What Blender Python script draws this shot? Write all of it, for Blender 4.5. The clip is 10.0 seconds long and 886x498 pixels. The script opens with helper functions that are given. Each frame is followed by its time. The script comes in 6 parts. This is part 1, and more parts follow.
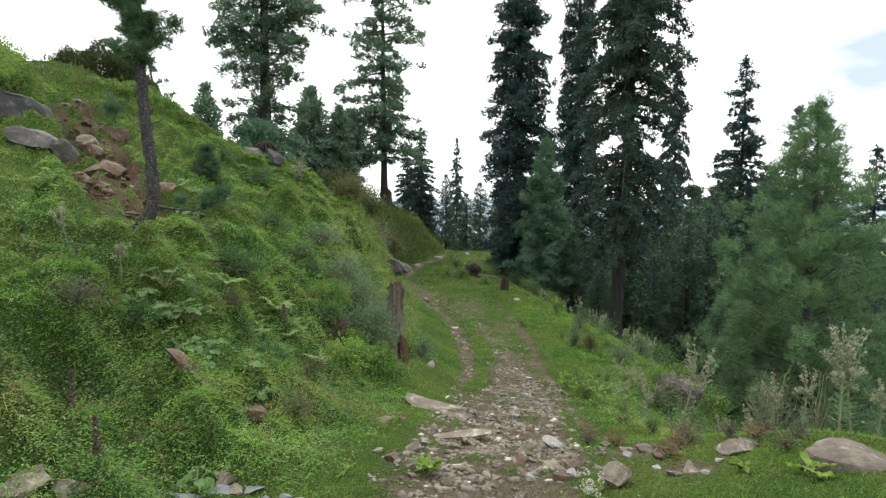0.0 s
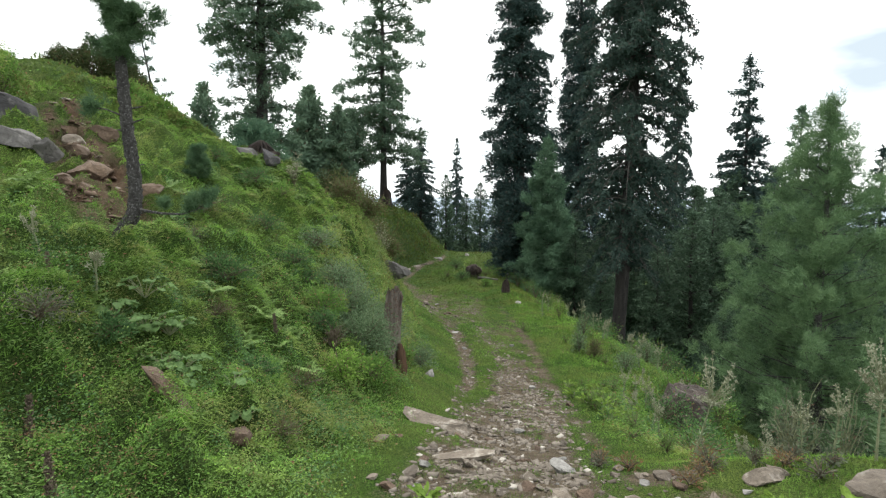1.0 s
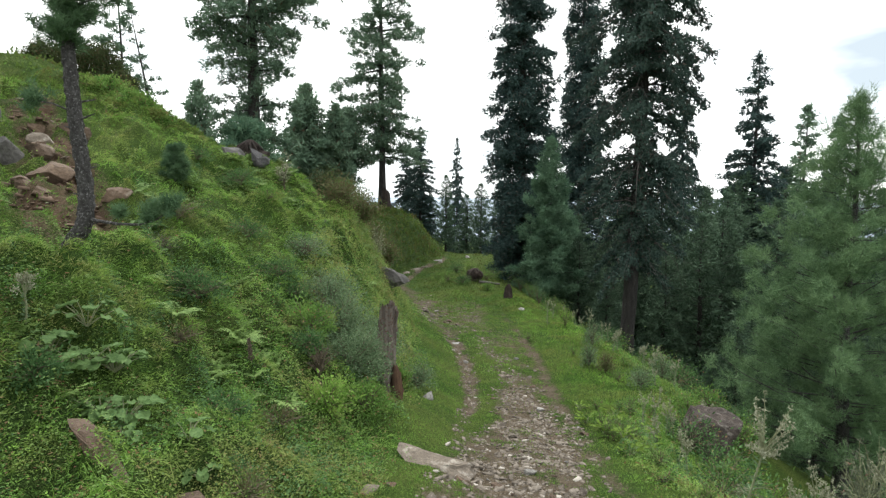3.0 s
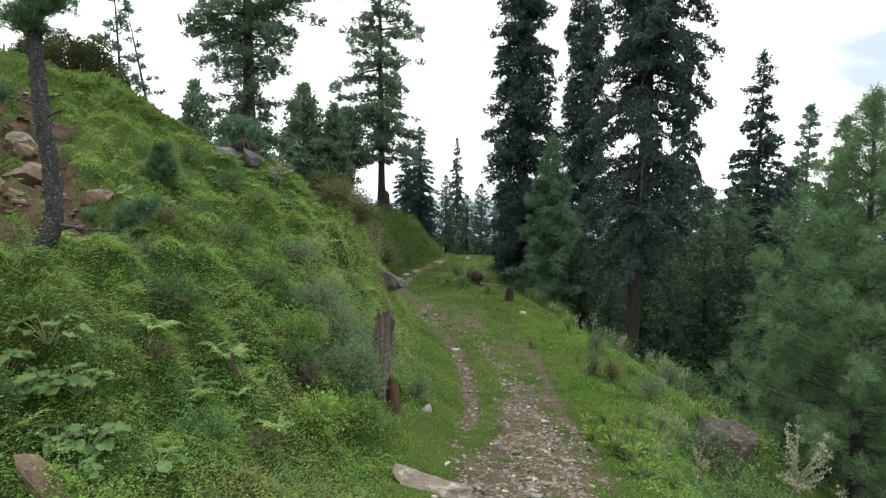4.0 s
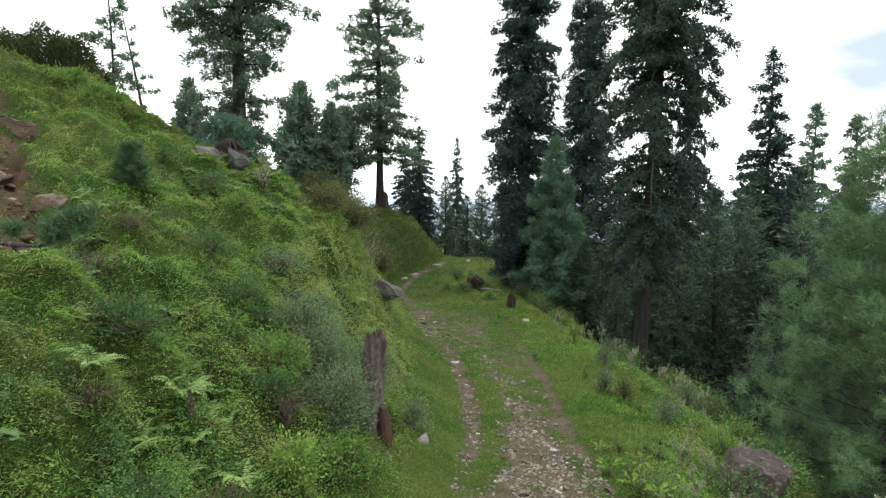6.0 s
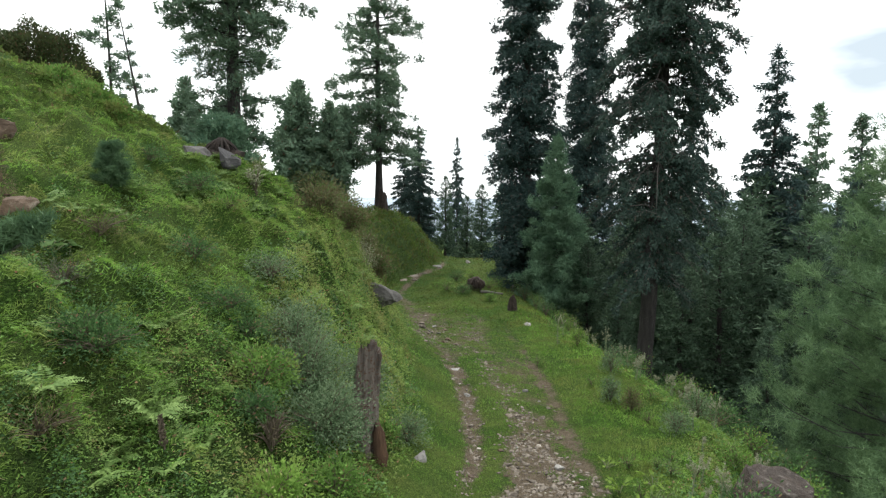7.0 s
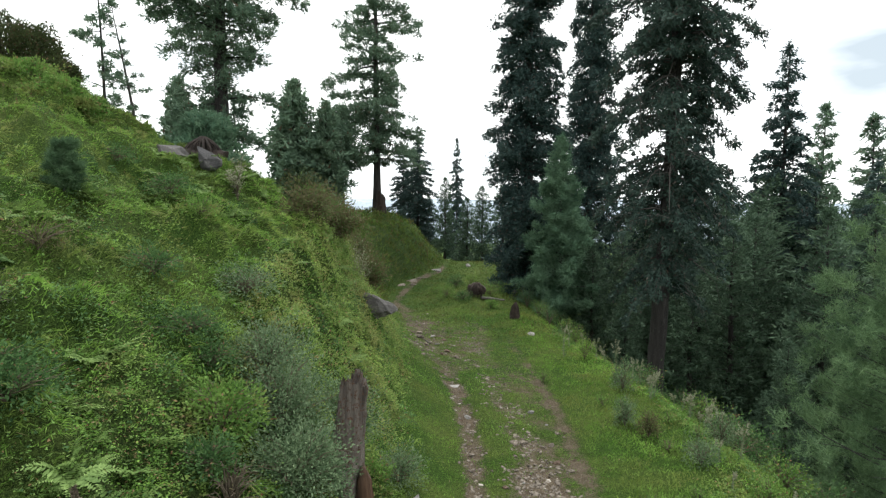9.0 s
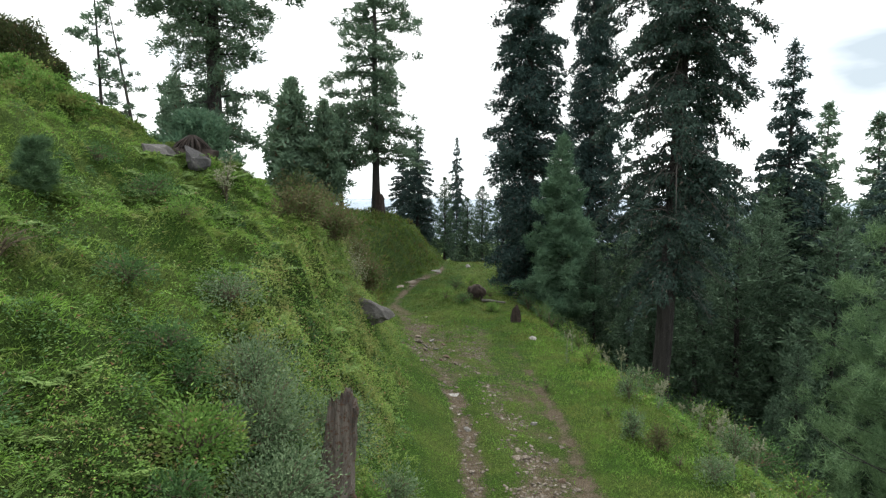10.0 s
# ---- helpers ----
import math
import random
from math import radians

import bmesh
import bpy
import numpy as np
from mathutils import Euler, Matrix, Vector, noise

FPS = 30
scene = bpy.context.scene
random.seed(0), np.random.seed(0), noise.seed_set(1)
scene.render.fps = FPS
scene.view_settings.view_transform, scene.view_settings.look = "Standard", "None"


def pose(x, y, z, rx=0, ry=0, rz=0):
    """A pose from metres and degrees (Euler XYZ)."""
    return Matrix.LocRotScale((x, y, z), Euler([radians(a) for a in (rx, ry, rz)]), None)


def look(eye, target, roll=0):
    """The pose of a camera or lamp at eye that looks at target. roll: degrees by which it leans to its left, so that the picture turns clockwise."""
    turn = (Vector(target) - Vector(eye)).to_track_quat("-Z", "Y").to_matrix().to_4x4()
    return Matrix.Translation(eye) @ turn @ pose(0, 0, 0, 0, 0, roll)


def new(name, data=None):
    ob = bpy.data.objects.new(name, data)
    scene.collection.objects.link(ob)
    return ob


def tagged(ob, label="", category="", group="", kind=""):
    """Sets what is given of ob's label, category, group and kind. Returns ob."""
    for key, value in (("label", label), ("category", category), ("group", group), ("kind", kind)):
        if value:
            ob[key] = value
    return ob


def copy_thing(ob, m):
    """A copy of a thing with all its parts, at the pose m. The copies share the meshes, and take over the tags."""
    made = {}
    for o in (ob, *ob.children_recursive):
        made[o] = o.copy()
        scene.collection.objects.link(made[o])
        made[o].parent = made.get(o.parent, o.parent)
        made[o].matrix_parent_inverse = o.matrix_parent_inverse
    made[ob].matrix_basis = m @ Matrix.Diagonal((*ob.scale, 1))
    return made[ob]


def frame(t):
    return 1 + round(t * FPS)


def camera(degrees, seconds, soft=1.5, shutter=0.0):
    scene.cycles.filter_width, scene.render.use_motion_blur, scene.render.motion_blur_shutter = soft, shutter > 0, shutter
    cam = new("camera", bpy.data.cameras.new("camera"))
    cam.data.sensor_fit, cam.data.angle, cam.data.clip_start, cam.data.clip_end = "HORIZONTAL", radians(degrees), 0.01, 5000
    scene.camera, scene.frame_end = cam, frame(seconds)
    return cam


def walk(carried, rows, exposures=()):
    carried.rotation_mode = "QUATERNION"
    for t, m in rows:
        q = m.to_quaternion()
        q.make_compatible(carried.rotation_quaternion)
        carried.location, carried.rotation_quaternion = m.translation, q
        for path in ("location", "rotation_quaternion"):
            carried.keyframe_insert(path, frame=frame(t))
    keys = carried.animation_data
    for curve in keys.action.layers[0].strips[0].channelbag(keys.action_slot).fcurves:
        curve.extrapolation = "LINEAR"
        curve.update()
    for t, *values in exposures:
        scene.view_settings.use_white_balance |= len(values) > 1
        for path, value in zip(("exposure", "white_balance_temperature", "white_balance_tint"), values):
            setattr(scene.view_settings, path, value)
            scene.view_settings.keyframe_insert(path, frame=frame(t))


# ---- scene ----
# The flight: slow, straight and climbing gently above an old jeep track.
cam = camera(76.2, 10.0, soft=1.3)
PATH = [  # seconds, x, y, z, degrees that the lens looks down
    (0.0, 0.02, -0.01, 4.006, 4.40), (1.0, 0.022, 0.535, 4.06, 4.39), (2.0, 0.018, 1.145, 4.125, 4.41), (3.0, 0.025, 1.75, 4.185, 4.42),
    (4.0, 0.038, 2.35, 4.235, 4.41), (5.0, 0.055, 2.943, 4.28, 4.36), (6.0, 0.073, 3.55, 4.335, 4.37), (7.0, 0.091, 4.17, 4.385, 4.38),
    (8.0, 0.112, 4.798, 4.425, 4.28), (9.0, 0.135, 5.436, 4.468, 4.26), (10.0, 0.165, 6.07, 4.526, 4.32),
]
walk(cam, [(t, pose(x, y, z, 90 - down, 0, 0)) for t, x, y, z, down in PATH],
     exposures=[(0.0, 0.0), (4.0, 0.0), (7.0, -0.03), (10.0, -0.08)])

# ---- light: a bright overcast sky with thin cloud, and a weak wide sun ----
SUN_UP, SUN_AZ = 60.0, -12.0  # degrees above the horizon; degrees from ahead (+y) towards the right (+x)
world = bpy.data.worlds.new("world")
scene.world = world
world.use_nodes = True
wn, wl = world.node_tree.nodes, world.node_tree.links
wn.clear()
sky = wn.new("ShaderNodeTexSky")
sky.sky_type, sky.sun_disc = "NISHITA", False
sky.sun_elevation, sky.sun_rotation = radians(SUN_UP), radians(SUN_AZ)
clear = wn.new("ShaderNodeBackground")
clear.inputs["Strength"].default_value = 0.15
cloud = wn.new("ShaderNodeBackground")
cloud.inputs["Strength"].default_value = 2.25
coord = wn.new("ShaderNodeTexCoord")
stretch = wn.new("ShaderNodeMapping")
stretch.inputs["Scale"].default_value = (1.0, 1.0, 3.2)
puffs = wn.new("ShaderNodeTexNoise")
puffs.inputs["Scale"].default_value, puffs.inputs["Detail"].default_value = 2.3, 5.0
cover = wn.new("ShaderNodeMapRange")
cover.inputs["From Min"].default_value, cover.inputs["From Max"].default_value = 0.38, 0.52
cover.inputs["To Min"].default_value, cover.inputs["To Max"].default_value = 0.86, 1.0
tone = wn.new("ShaderNodeMix")
tone.data_type = "RGBA"
tone.inputs["A"].default_value, tone.inputs["B"].default_value = (0.36, 0.41, 0.44, 1), (0.98, 1.0, 1.0, 1)
blend = wn.new("ShaderNodeMixShader")
out = wn.new("ShaderNodeOutputWorld")
wl.new(sky.outputs["Color"], clear.inputs["Color"])
wl.new(coord.outputs["Generated"], stretch.inputs["Vector"])
wl.new(stretch.outputs["Vector"], puffs.inputs["Vector"])
wl.new(puffs.outputs["Fac"], cover.inputs["Value"])
thin = wn.new("ShaderNodeMapRange")
thin.inputs["From Min"].default_value, thin.inputs["From Max"].default_value = 0.30, 0.50
wl.new(puffs.outputs["Fac"], thin.inputs["Value"])
wl.new(thin.outputs["Result"], tone.inputs["Factor"])
wl.new(tone.outputs["Result"], cloud.inputs["Color"])
wl.new(cover.outputs["Result"], blend.inputs["Fac"])
wl.new(clear.outputs["Background"], blend.inputs[1])
wl.new(cloud.outputs["Background"], blend.inputs[2])
wl.new(blend.outputs["Shader"], out.inputs["Surface"])

sun = new("sun", bpy.data.lights.new("sun", "SUN"))
sun.data.energy, sun.data.angle, sun.data.color = 3.8, radians(20), (1.0, 0.97, 0.91)
sun_from = Vector((math.sin(radians(SUN_AZ)) * math.cos(radians(SUN_UP)),
                   math.cos(radians(SUN_AZ)) * math.cos(radians(SUN_UP)), math.sin(radians(SUN_UP))))
sun.matrix_world = look(sun_from * 60, (0, 0, 0))


# ---- materials ----
def nodes_of(name):
    m = bpy.data.materials.new(name)
    m.use_nodes = True
    t = m.node_tree
    return m, t, t.nodes["Principled BSDF"], t.nodes["Material Output"]


def add_noise(t, scale, detail=4.0, rough=0.6, stretch=None):
    tc = t.nodes.new("ShaderNodeTexCoord")
    n = t.nodes.new("ShaderNodeTexNoise")
    n.inputs["Scale"].default_value, n.inputs["Detail"].default_value = scale, detail
    n.inputs["Roughness"].default_value = rough
    if stretch:
        mp = t.nodes.new("ShaderNodeMapping")
        mp.inputs["Scale"].default_value = stretch
        t.links.new(tc.outputs["Object"], mp.inputs["Vector"])
        t.links.new(mp.outputs["Vector"], n.inputs["Vector"])
    else:
        t.links.new(tc.outputs["Object"], n.inputs["Vector"])
    return n.outputs["Fac"]


def ranged(t, value, lo, hi, a=0.0, b=1.0):
    r = t.nodes.new("ShaderNodeMapRange")
    for key, v in (("From Min", lo), ("From Max", hi), ("To Min", a), ("To Max", b)):
        r.inputs[key].default_value = v
    t.links.new(value, r.inputs["Value"])
    return r.outputs["Result"]


def mixed(t, fac, a, b):
    m = t.nodes.new("ShaderNodeMix")
    m.data_type = "RGBA"
    t.links.new(fac, m.inputs["Factor"])
    for key, v in (("A", a), ("B", b)):
        if isinstance(v, tuple):
            m.inputs[key].default_value = (*v, 1)
        else:
            t.links.new(v, m.inputs[key])
    return m.outputs["Result"]


def bumped(t, bsdf, height, strength, distance):
    b = t.nodes.new("ShaderNodeBump")
    b.inputs["Strength"].default_value, b.inputs["Distance"].default_value = strength, distance
    t.links.new(height, b.inputs["Height"])
    t.links.new(b.outputs["Normal"], bsdf.inputs["Normal"])


def foliage(name, dark, light, dry=None, dry_share=0.0, through_light=0.3, patch=0.6, rough=0.6, vary=0.42, sere=None):
    """Leaves, blades or needles: each one a little different, in patches, with some light passing through."""
    m, t, bsdf, outp = nodes_of(name)
    geo = t.nodes.new("ShaderNodeNewGeometry")
    island = geo.outputs["Random Per Island"]
    both = t.nodes.new("ShaderNodeMath")
    both.operation = "ADD"
    t.links.new(add_noise(t, patch, 3.0), both.inputs[0])
    t.links.new(add_noise(t, patch * 6.5, 3.0), both.inputs[1])
    patches = ranged(t, both.outputs[0], 0.83, 1.17)
    add = t.nodes.new("ShaderNodeMath")
    add.operation = "MULTIPLY_ADD"
    add.inputs[1].default_value, add.inputs[2].default_value = vary, 0.0
    t.links.new(island, add.inputs[0])
    half = t.nodes.new("ShaderNodeMath")
    half.operation = "MULTIPLY_ADD"
    half.inputs[1].default_value = 1 - vary
    t.links.new(patches, half.inputs[0])
    t.links.new(add.outputs[0], half.inputs[2])
    col = mixed(t, half.outputs[0], dark, light)
    if sere:  # patches gone dry
        col = mixed(t, ranged(t, add_noise(t, 0.8, 6.0, 0.68), 0.47, 0.64, 0.0, 0.72), col, sere)
    if dry:
        far = t.nodes.new("ShaderNodeMath")
        far.operation = "GREATER_THAN"
        far.inputs[1].default_value = 1.0 - dry_share
        t.links.new(island, far.inputs[0])
        col = mixed(t, far.outputs[0], col, dry)
    t.links.new(col, bsdf.inputs["Base Color"])
    bsdf.inputs["Roughness"].default_value = rough
    bsdf.inputs["Specular IOR Level"].default_value = 0.08
    if through_light:
        tr = t.nodes.new("ShaderNodeBsdfTranslucent")
        t.links.new(col, tr.inputs["Color"])
        mx = t.nodes.new("ShaderNodeMixShader")
        mx.inputs["Fac"].default_value = through_light
        t.links.new(bsdf.outputs["BSDF"], mx.inputs[1])
        t.links.new(tr.outputs["BSDF"], mx.inputs[2])
        t.links.new(mx.outputs["Shader"], outp.inputs["Surface"])
    return m


def rough_solid(name, dark, light, coarse, fine, rough=0.9, bump=0.6, depth=0.03, stretch=None, third=None, third_cut=0.6):
    """Rock, bark or wood: stains at one scale, grain and relief at another."""
    m, t, bsdf, _ = nodes_of(name)
    a, b = add_noise(t, coarse, 5.0, 0.65, stretch), add_noise(t, fine, 6.0, 0.7, stretch)
    col = mixed(t, ranged(t, a, 0.35, 0.65), dark, light)
    col = mixed(t, ranged(t, b, 0.35, 0.75, 0.0, 0.75), col, tuple(0.45 * c for c in dark))
    if third:
        col = mixed(t, ranged(t, add_noise(t, coarse * 2.3, 4.0), third_cut, third_cut + 0.1), col, third)
    info = t.nodes.new("ShaderNodeObjectInfo")
    hsv = t.nodes.new("ShaderNodeHueSaturation")
    t.links.new(ranged(t, info.outputs["Random"], 0, 1, 0.75, 1.25), hsv.inputs["Value"])
    t.links.new(col, hsv.inputs["Color"])
    t.links.new(hsv.outputs["Color"], bsdf.inputs["Base Color"])
    bsdf.inputs["Roughness"].default_value = rough
    both = t.nodes.new("ShaderNodeMath")
    both.operation = "ADD"
    t.links.new(a, both.inputs[0])
    t.links.new(b, both.inputs[1])
    bumped(t, bsdf, both.outputs[0], bump, depth)
    return m


def cells(t, scale, warp=0.0):
    """Small uneven cells, like leaves or pebbles lying side by side: a random value for each, and the distance from its middle."""
    tc = t.nodes.new("ShaderNodeTexCoord")
    vo = t.nodes.new("ShaderNodeTexVoronoi")
    vo.inputs["Scale"].default_value = scale
    if warp:
        no = t.nodes.new("ShaderNodeTexNoise")
        no.inputs["Scale"].default_value, no.inputs["Detail"].default_value = scale * 0.6, 2.0
        push = t.nodes.new("ShaderNodeVectorMath")
        push.operation = "MULTIPLY_ADD"
        push.inputs[1].default_value = (warp / scale,) * 3
        t.links.new(tc.outputs["Object"], no.inputs["Vector"])
        t.links.new(no.outputs["Color"], push.inputs[0])
        t.links.new(tc.outputs["Object"], push.inputs[2])
        t.links.new(push.outputs["Vector"], vo.inputs["Vector"])
    else:
        t.links.new(tc.outputs["Object"], vo.inputs["Vector"])
    split = t.nodes.new("ShaderNodeSeparateColor")
    t.links.new(vo.outputs["Color"], split.inputs["Color"])
    return split.outputs["Red"], vo.outputs["Distance"]


def ground_material():
    m, t, bsdf, _ = nodes_of("grassy_ground")

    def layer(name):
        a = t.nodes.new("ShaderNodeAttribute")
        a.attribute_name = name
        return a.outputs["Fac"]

    n1, n2, n3 = add_noise(t, 0.55, 4.0), add_noise(t, 6.0, 6.0, 0.7), add_noise(t, 38.0, 5.0, 0.75)
    leaf, leaf_far = cells(t, 62.0, 1.6)
    pebble, pebble_far = cells(t, 34.0, 0.7)
    # turf: leaf by leaf, in lighter and darker patches
    turf_a = mixed(t, leaf, (0.0168, 0.0434, 0.007), (0.0686, 0.14, 0.021))
    turf_b = mixed(t, leaf, (0.0385, 0.0665, 0.0126), (0.1365, 0.1855, 0.042))
    green = mixed(t, ranged(t, n1, 0.38, 0.62), turf_a, turf_b)
    green = mixed(t, ranged(t, n2, 0.52, 0.72, 0.0, 0.6), green, (0.035, 0.0595, 0.014))
    # under the bank's weeds: soil and litter, darkened to paint shade between leaves
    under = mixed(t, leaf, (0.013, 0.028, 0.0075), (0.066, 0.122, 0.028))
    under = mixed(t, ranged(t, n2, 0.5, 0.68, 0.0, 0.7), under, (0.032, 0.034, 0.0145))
    green = mixed(t, layer("litter_shade"), green, under)
    # worn earth set with small stones
    earth = mixed(t, ranged(t, n2, 0.35, 0.65), (0.105, 0.080, 0.053), (0.185, 0.148, 0.102))
    grit = mixed(t, pebble, (0.085, 0.070, 0.056), (0.27, 0.235, 0.19))
    earth = mixed(t, ranged(t, pebble_far, 0.30, 0.52, 0.75, 0.0), earth, grit)
    earth = mixed(t, ranged(t, n3, 0.5, 0.75, 0.0, 0.7), earth, (0.075, 0.056, 0.038))
    clay = mixed(t, ranged(t, n2, 0.35, 0.65), (0.060, 0.034, 0.020), (0.150, 0.094, 0.058))
    earth = mixed(t, layer("clay"), earth, clay)
    # where grass gives way to earth: ragged, leaf by leaf
    ragged = t.nodes.new("ShaderNodeMath")
    ragged.operation = "MULTIPLY_ADD"
    ragged.inputs[1].default_value, ragged.inputs[2].default_value = 0.55, -0.27
    t.links.new(n2, ragged.inputs[0])
    fringe = t.nodes.new("ShaderNodeMath")
    fringe.operation = "MULTIPLY_ADD"
    fringe.inputs[1].default_value = 0.30
    t.links.new(leaf, fringe.inputs[0])
    t.links.new(ragged.outputs[0], fringe.inputs[2])
    total = t.nodes.new("ShaderNodeMath")
    total.operation = "ADD"
    t.links.new(layer("bare"), total.inputs[0])
    t.links.new(fringe.outputs[0], total.inputs[1])
    col = mixed(t, ranged(t, total.outputs[0], 0.46, 0.72), green, earth)
    t.links.new(col, bsdf.inputs["Base Color"])
    bsdf.inputs["Roughness"].default_value = 0.95
    bsdf.inputs["Specular IOR Level"].default_value = 0.1
    both = t.nodes.new("ShaderNodeMath")
    both.operation = "SUBTRACT"
    t.links.new(n2, both.inputs[0])
    t.links.new(leaf_far, both.inputs[1])
    bumped(t, bsdf, both.outputs[0], 1.0, 0.06)
    return m


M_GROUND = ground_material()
M_GRASS = foliage("short_grass", (0.0608, 0.1373, 0.0208), (0.2337, 0.4192, 0.0779), (0.2523, 0.23, 0.1113), 0.02, 0.22, patch=0.45, vary=0.36, sere=(0.2003, 0.1966, 0.0631))
M_TALL = foliage("long_grass", (0.0831, 0.1706, 0.0298), (0.2844, 0.4637, 0.0963), (0.2975, 0.2712, 0.14), 0.03, 0.35, patch=0.6, vary=0.3, sere=(0.2625, 0.245, 0.0963))
M_WEED = foliage("weed_leaves", (0.052, 0.112, 0.024), (0.212, 0.385, 0.090), (0.2275, 0.1575, 0.0788), 0.05, patch=0.8, vary=0.32, sere=(0.185, 0.150, 0.062))
M_DARKWEED = foliage("dark_weed_leaves", (0.0192, 0.0525, 0.0175), (0.1313, 0.245, 0.0875), (0.175, 0.1225, 0.07), 0.04, patch=0.9, vary=0.45)
M_FERN = foliage("fern_leaves", (0.0744, 0.14, 0.0367), (0.2275, 0.3369, 0.105), patch=0.9)
M_BUSH = foliage("grey_green_bush_leaves", (0.035, 0.077, 0.035), (0.2188, 0.3019, 0.1663), patch=2.6, vary=0.5)
M_DOCK = foliage("dock_leaves", (0.0665, 0.1225, 0.021), (0.203, 0.308, 0.0595), patch=7.0, through_light=0.35)
M_BROAD = foliage("broad_leaves", (0.049, 0.1015, 0.0336), (0.1435, 0.2345, 0.0805), patch=7.0, through_light=0.35)
M_BROWNBUSH = foliage("brown_bush_leaves", (0.091, 0.0805, 0.042), (0.147, 0.1365, 0.0665), (0.084, 0.133, 0.042), 0.35, patch=1.0)
M_DARKBUSH = foliage("dark_bush_leaves", (0.035, 0.0546, 0.0224), (0.084, 0.105, 0.042), (0.098, 0.07, 0.0385), 0.10, patch=0.9)
M_PALE = foliage("pale_seed_heads", (0.19, 0.20, 0.13), (0.36, 0.37, 0.27), patch=3.0)
M_FLOWER = foliage("cream_petals", (0.42, 0.42, 0.33), (0.60, 0.60, 0.50), patch=6.0)
M_STEM = foliage("green_grey_stems", (0.14, 0.158, 0.09), (0.235, 0.25, 0.15), patch=3.0, through_light=0.0)
M_DRYSTEM = foliage("dry_brown_stems", (0.084, 0.07, 0.0525), (0.154, 0.126, 0.091), patch=3.0, through_light=0.0)
M_FIR = foliage("dark_fir_needles", (0.021, 0.041, 0.040), (0.060, 0.100, 0.088), (0.09, 0.08, 0.07), 0.04, 0.15, patch=0.35)
M_OLDFIR = foliage("old_fir_needles", (0.022, 0.042, 0.036), (0.064, 0.101, 0.080), (0.09, 0.078, 0.065), 0.05, 0.15, patch=0.35)
M_SPRUCE = foliage("spruce_needles", (0.068, 0.1172, 0.0816), (0.1701, 0.2495, 0.1625), (0.121, 0.0907, 0.0605), 0.03, 0.2, patch=0.35)
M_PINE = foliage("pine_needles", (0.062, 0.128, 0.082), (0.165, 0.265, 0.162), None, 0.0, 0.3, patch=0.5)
# darker copy of the pine needles: the forest's shade is put into the colour
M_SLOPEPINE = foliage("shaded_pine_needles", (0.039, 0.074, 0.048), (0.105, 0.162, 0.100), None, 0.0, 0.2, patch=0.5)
M_NEARPINE = foliage("blue_pine_needles", (0.0462, 0.0952, 0.049), (0.1176, 0.1946, 0.0966), None, 0.0, 0.22, patch=1.2)
M_EDGEPINE = foliage("soft_pine_needles", (0.070, 0.135, 0.067), (0.188, 0.288, 0.137), None, 0.0, 0.22, patch=1.2)
M_BARK = rough_solid("conifer_bark", (0.0128, 0.0112, 0.0104), (0.0496, 0.044, 0.04), 7.0, 26.0, bump=1.0, depth=0.1, stretch=(1, 1, 0.16), third=(0.068, 0.0624, 0.0576), third_cut=0.6)
M_BARKGREY = rough_solid("grey_pine_bark", (0.028, 0.0252, 0.0238), (0.098, 0.0945, 0.091), 17.0, 44.0, bump=1.0, depth=0.06, stretch=(1, 1, 0.6), third=(0.196, 0.196, 0.196), third_cut=0.56)
M_TWIG = rough_solid("dead_twigs", (0.063, 0.056, 0.0504), (0.133, 0.1225, 0.112), 3.0, 20.0, bump=0.3, depth=0.01)
M_ROCK = rough_solid("grey_rock", (0.0735, 0.0686, 0.0658), (0.14, 0.133, 0.126), 1.6, 15.0, bump=0.8, depth=0.05, third=(0.189, 0.1785, 0.1645), third_cut=0.6)
M_BOULDER = rough_solid("dark_grey_boulder", (0.0434, 0.042, 0.0448), (0.1015, 0.098, 0.0994), 1.3, 14.0, bump=0.9, depth=0.06, stretch=(1, 1, 2.6), third=(0.175, 0.168, 0.161), third_cut=0.58)
M_TANROCK = rough_solid("tan_rock", (0.1295, 0.105, 0.0805), (0.2205, 0.1855, 0.147), 2.6, 18.0, bump=0.8, depth=0.04, third=(0.294, 0.266, 0.224), third_cut=0.57)
M_REDROCK = rough_solid("reddish_gully_rock", (0.088, 0.057, 0.038), (0.175, 0.120, 0.080), 2.2, 16.0, bump=0.9, depth=0.05, third=(0.22, 0.18, 0.14), third_cut=0.62)
M_GREYHERB = foliage("grey_dry_herb_leaves", (0.0595, 0.07, 0.0455), (0.154, 0.1715, 0.1155), (0.14, 0.091, 0.063), 0.06, patch=2.0)
M_DRYHERB = foliage("dry_reddish_herbs", (0.14, 0.105, 0.0525), (0.2275, 0.175, 0.0875), (0.21, 0.105, 0.0612), 0.25, 0.3, patch=1.0)
M_DARKROCK = rough_solid("dark_boulder_rock", (0.0390, 0.0293, 0.0237), (0.0861, 0.0649, 0.0524), 2.2, 12.0, bump=1.0, depth=0.08, third=(0.147, 0.1295, 0.112), third_cut=0.56)
M_SLATE = rough_solid("blue_grey_slate", (0.084, 0.0945, 0.1085), (0.161, 0.175, 0.1925), 3.0, 20.0, rough=0.6, bump=0.5, depth=0.03)
M_WHITEROCK = rough_solid("pale_rock", (0.20, 0.192, 0.175), (0.34, 0.33, 0.31), 4.0, 24.0, bump=0.7, depth=0.03, third=(0.112, 0.105, 0.091), third_cut=0.6)
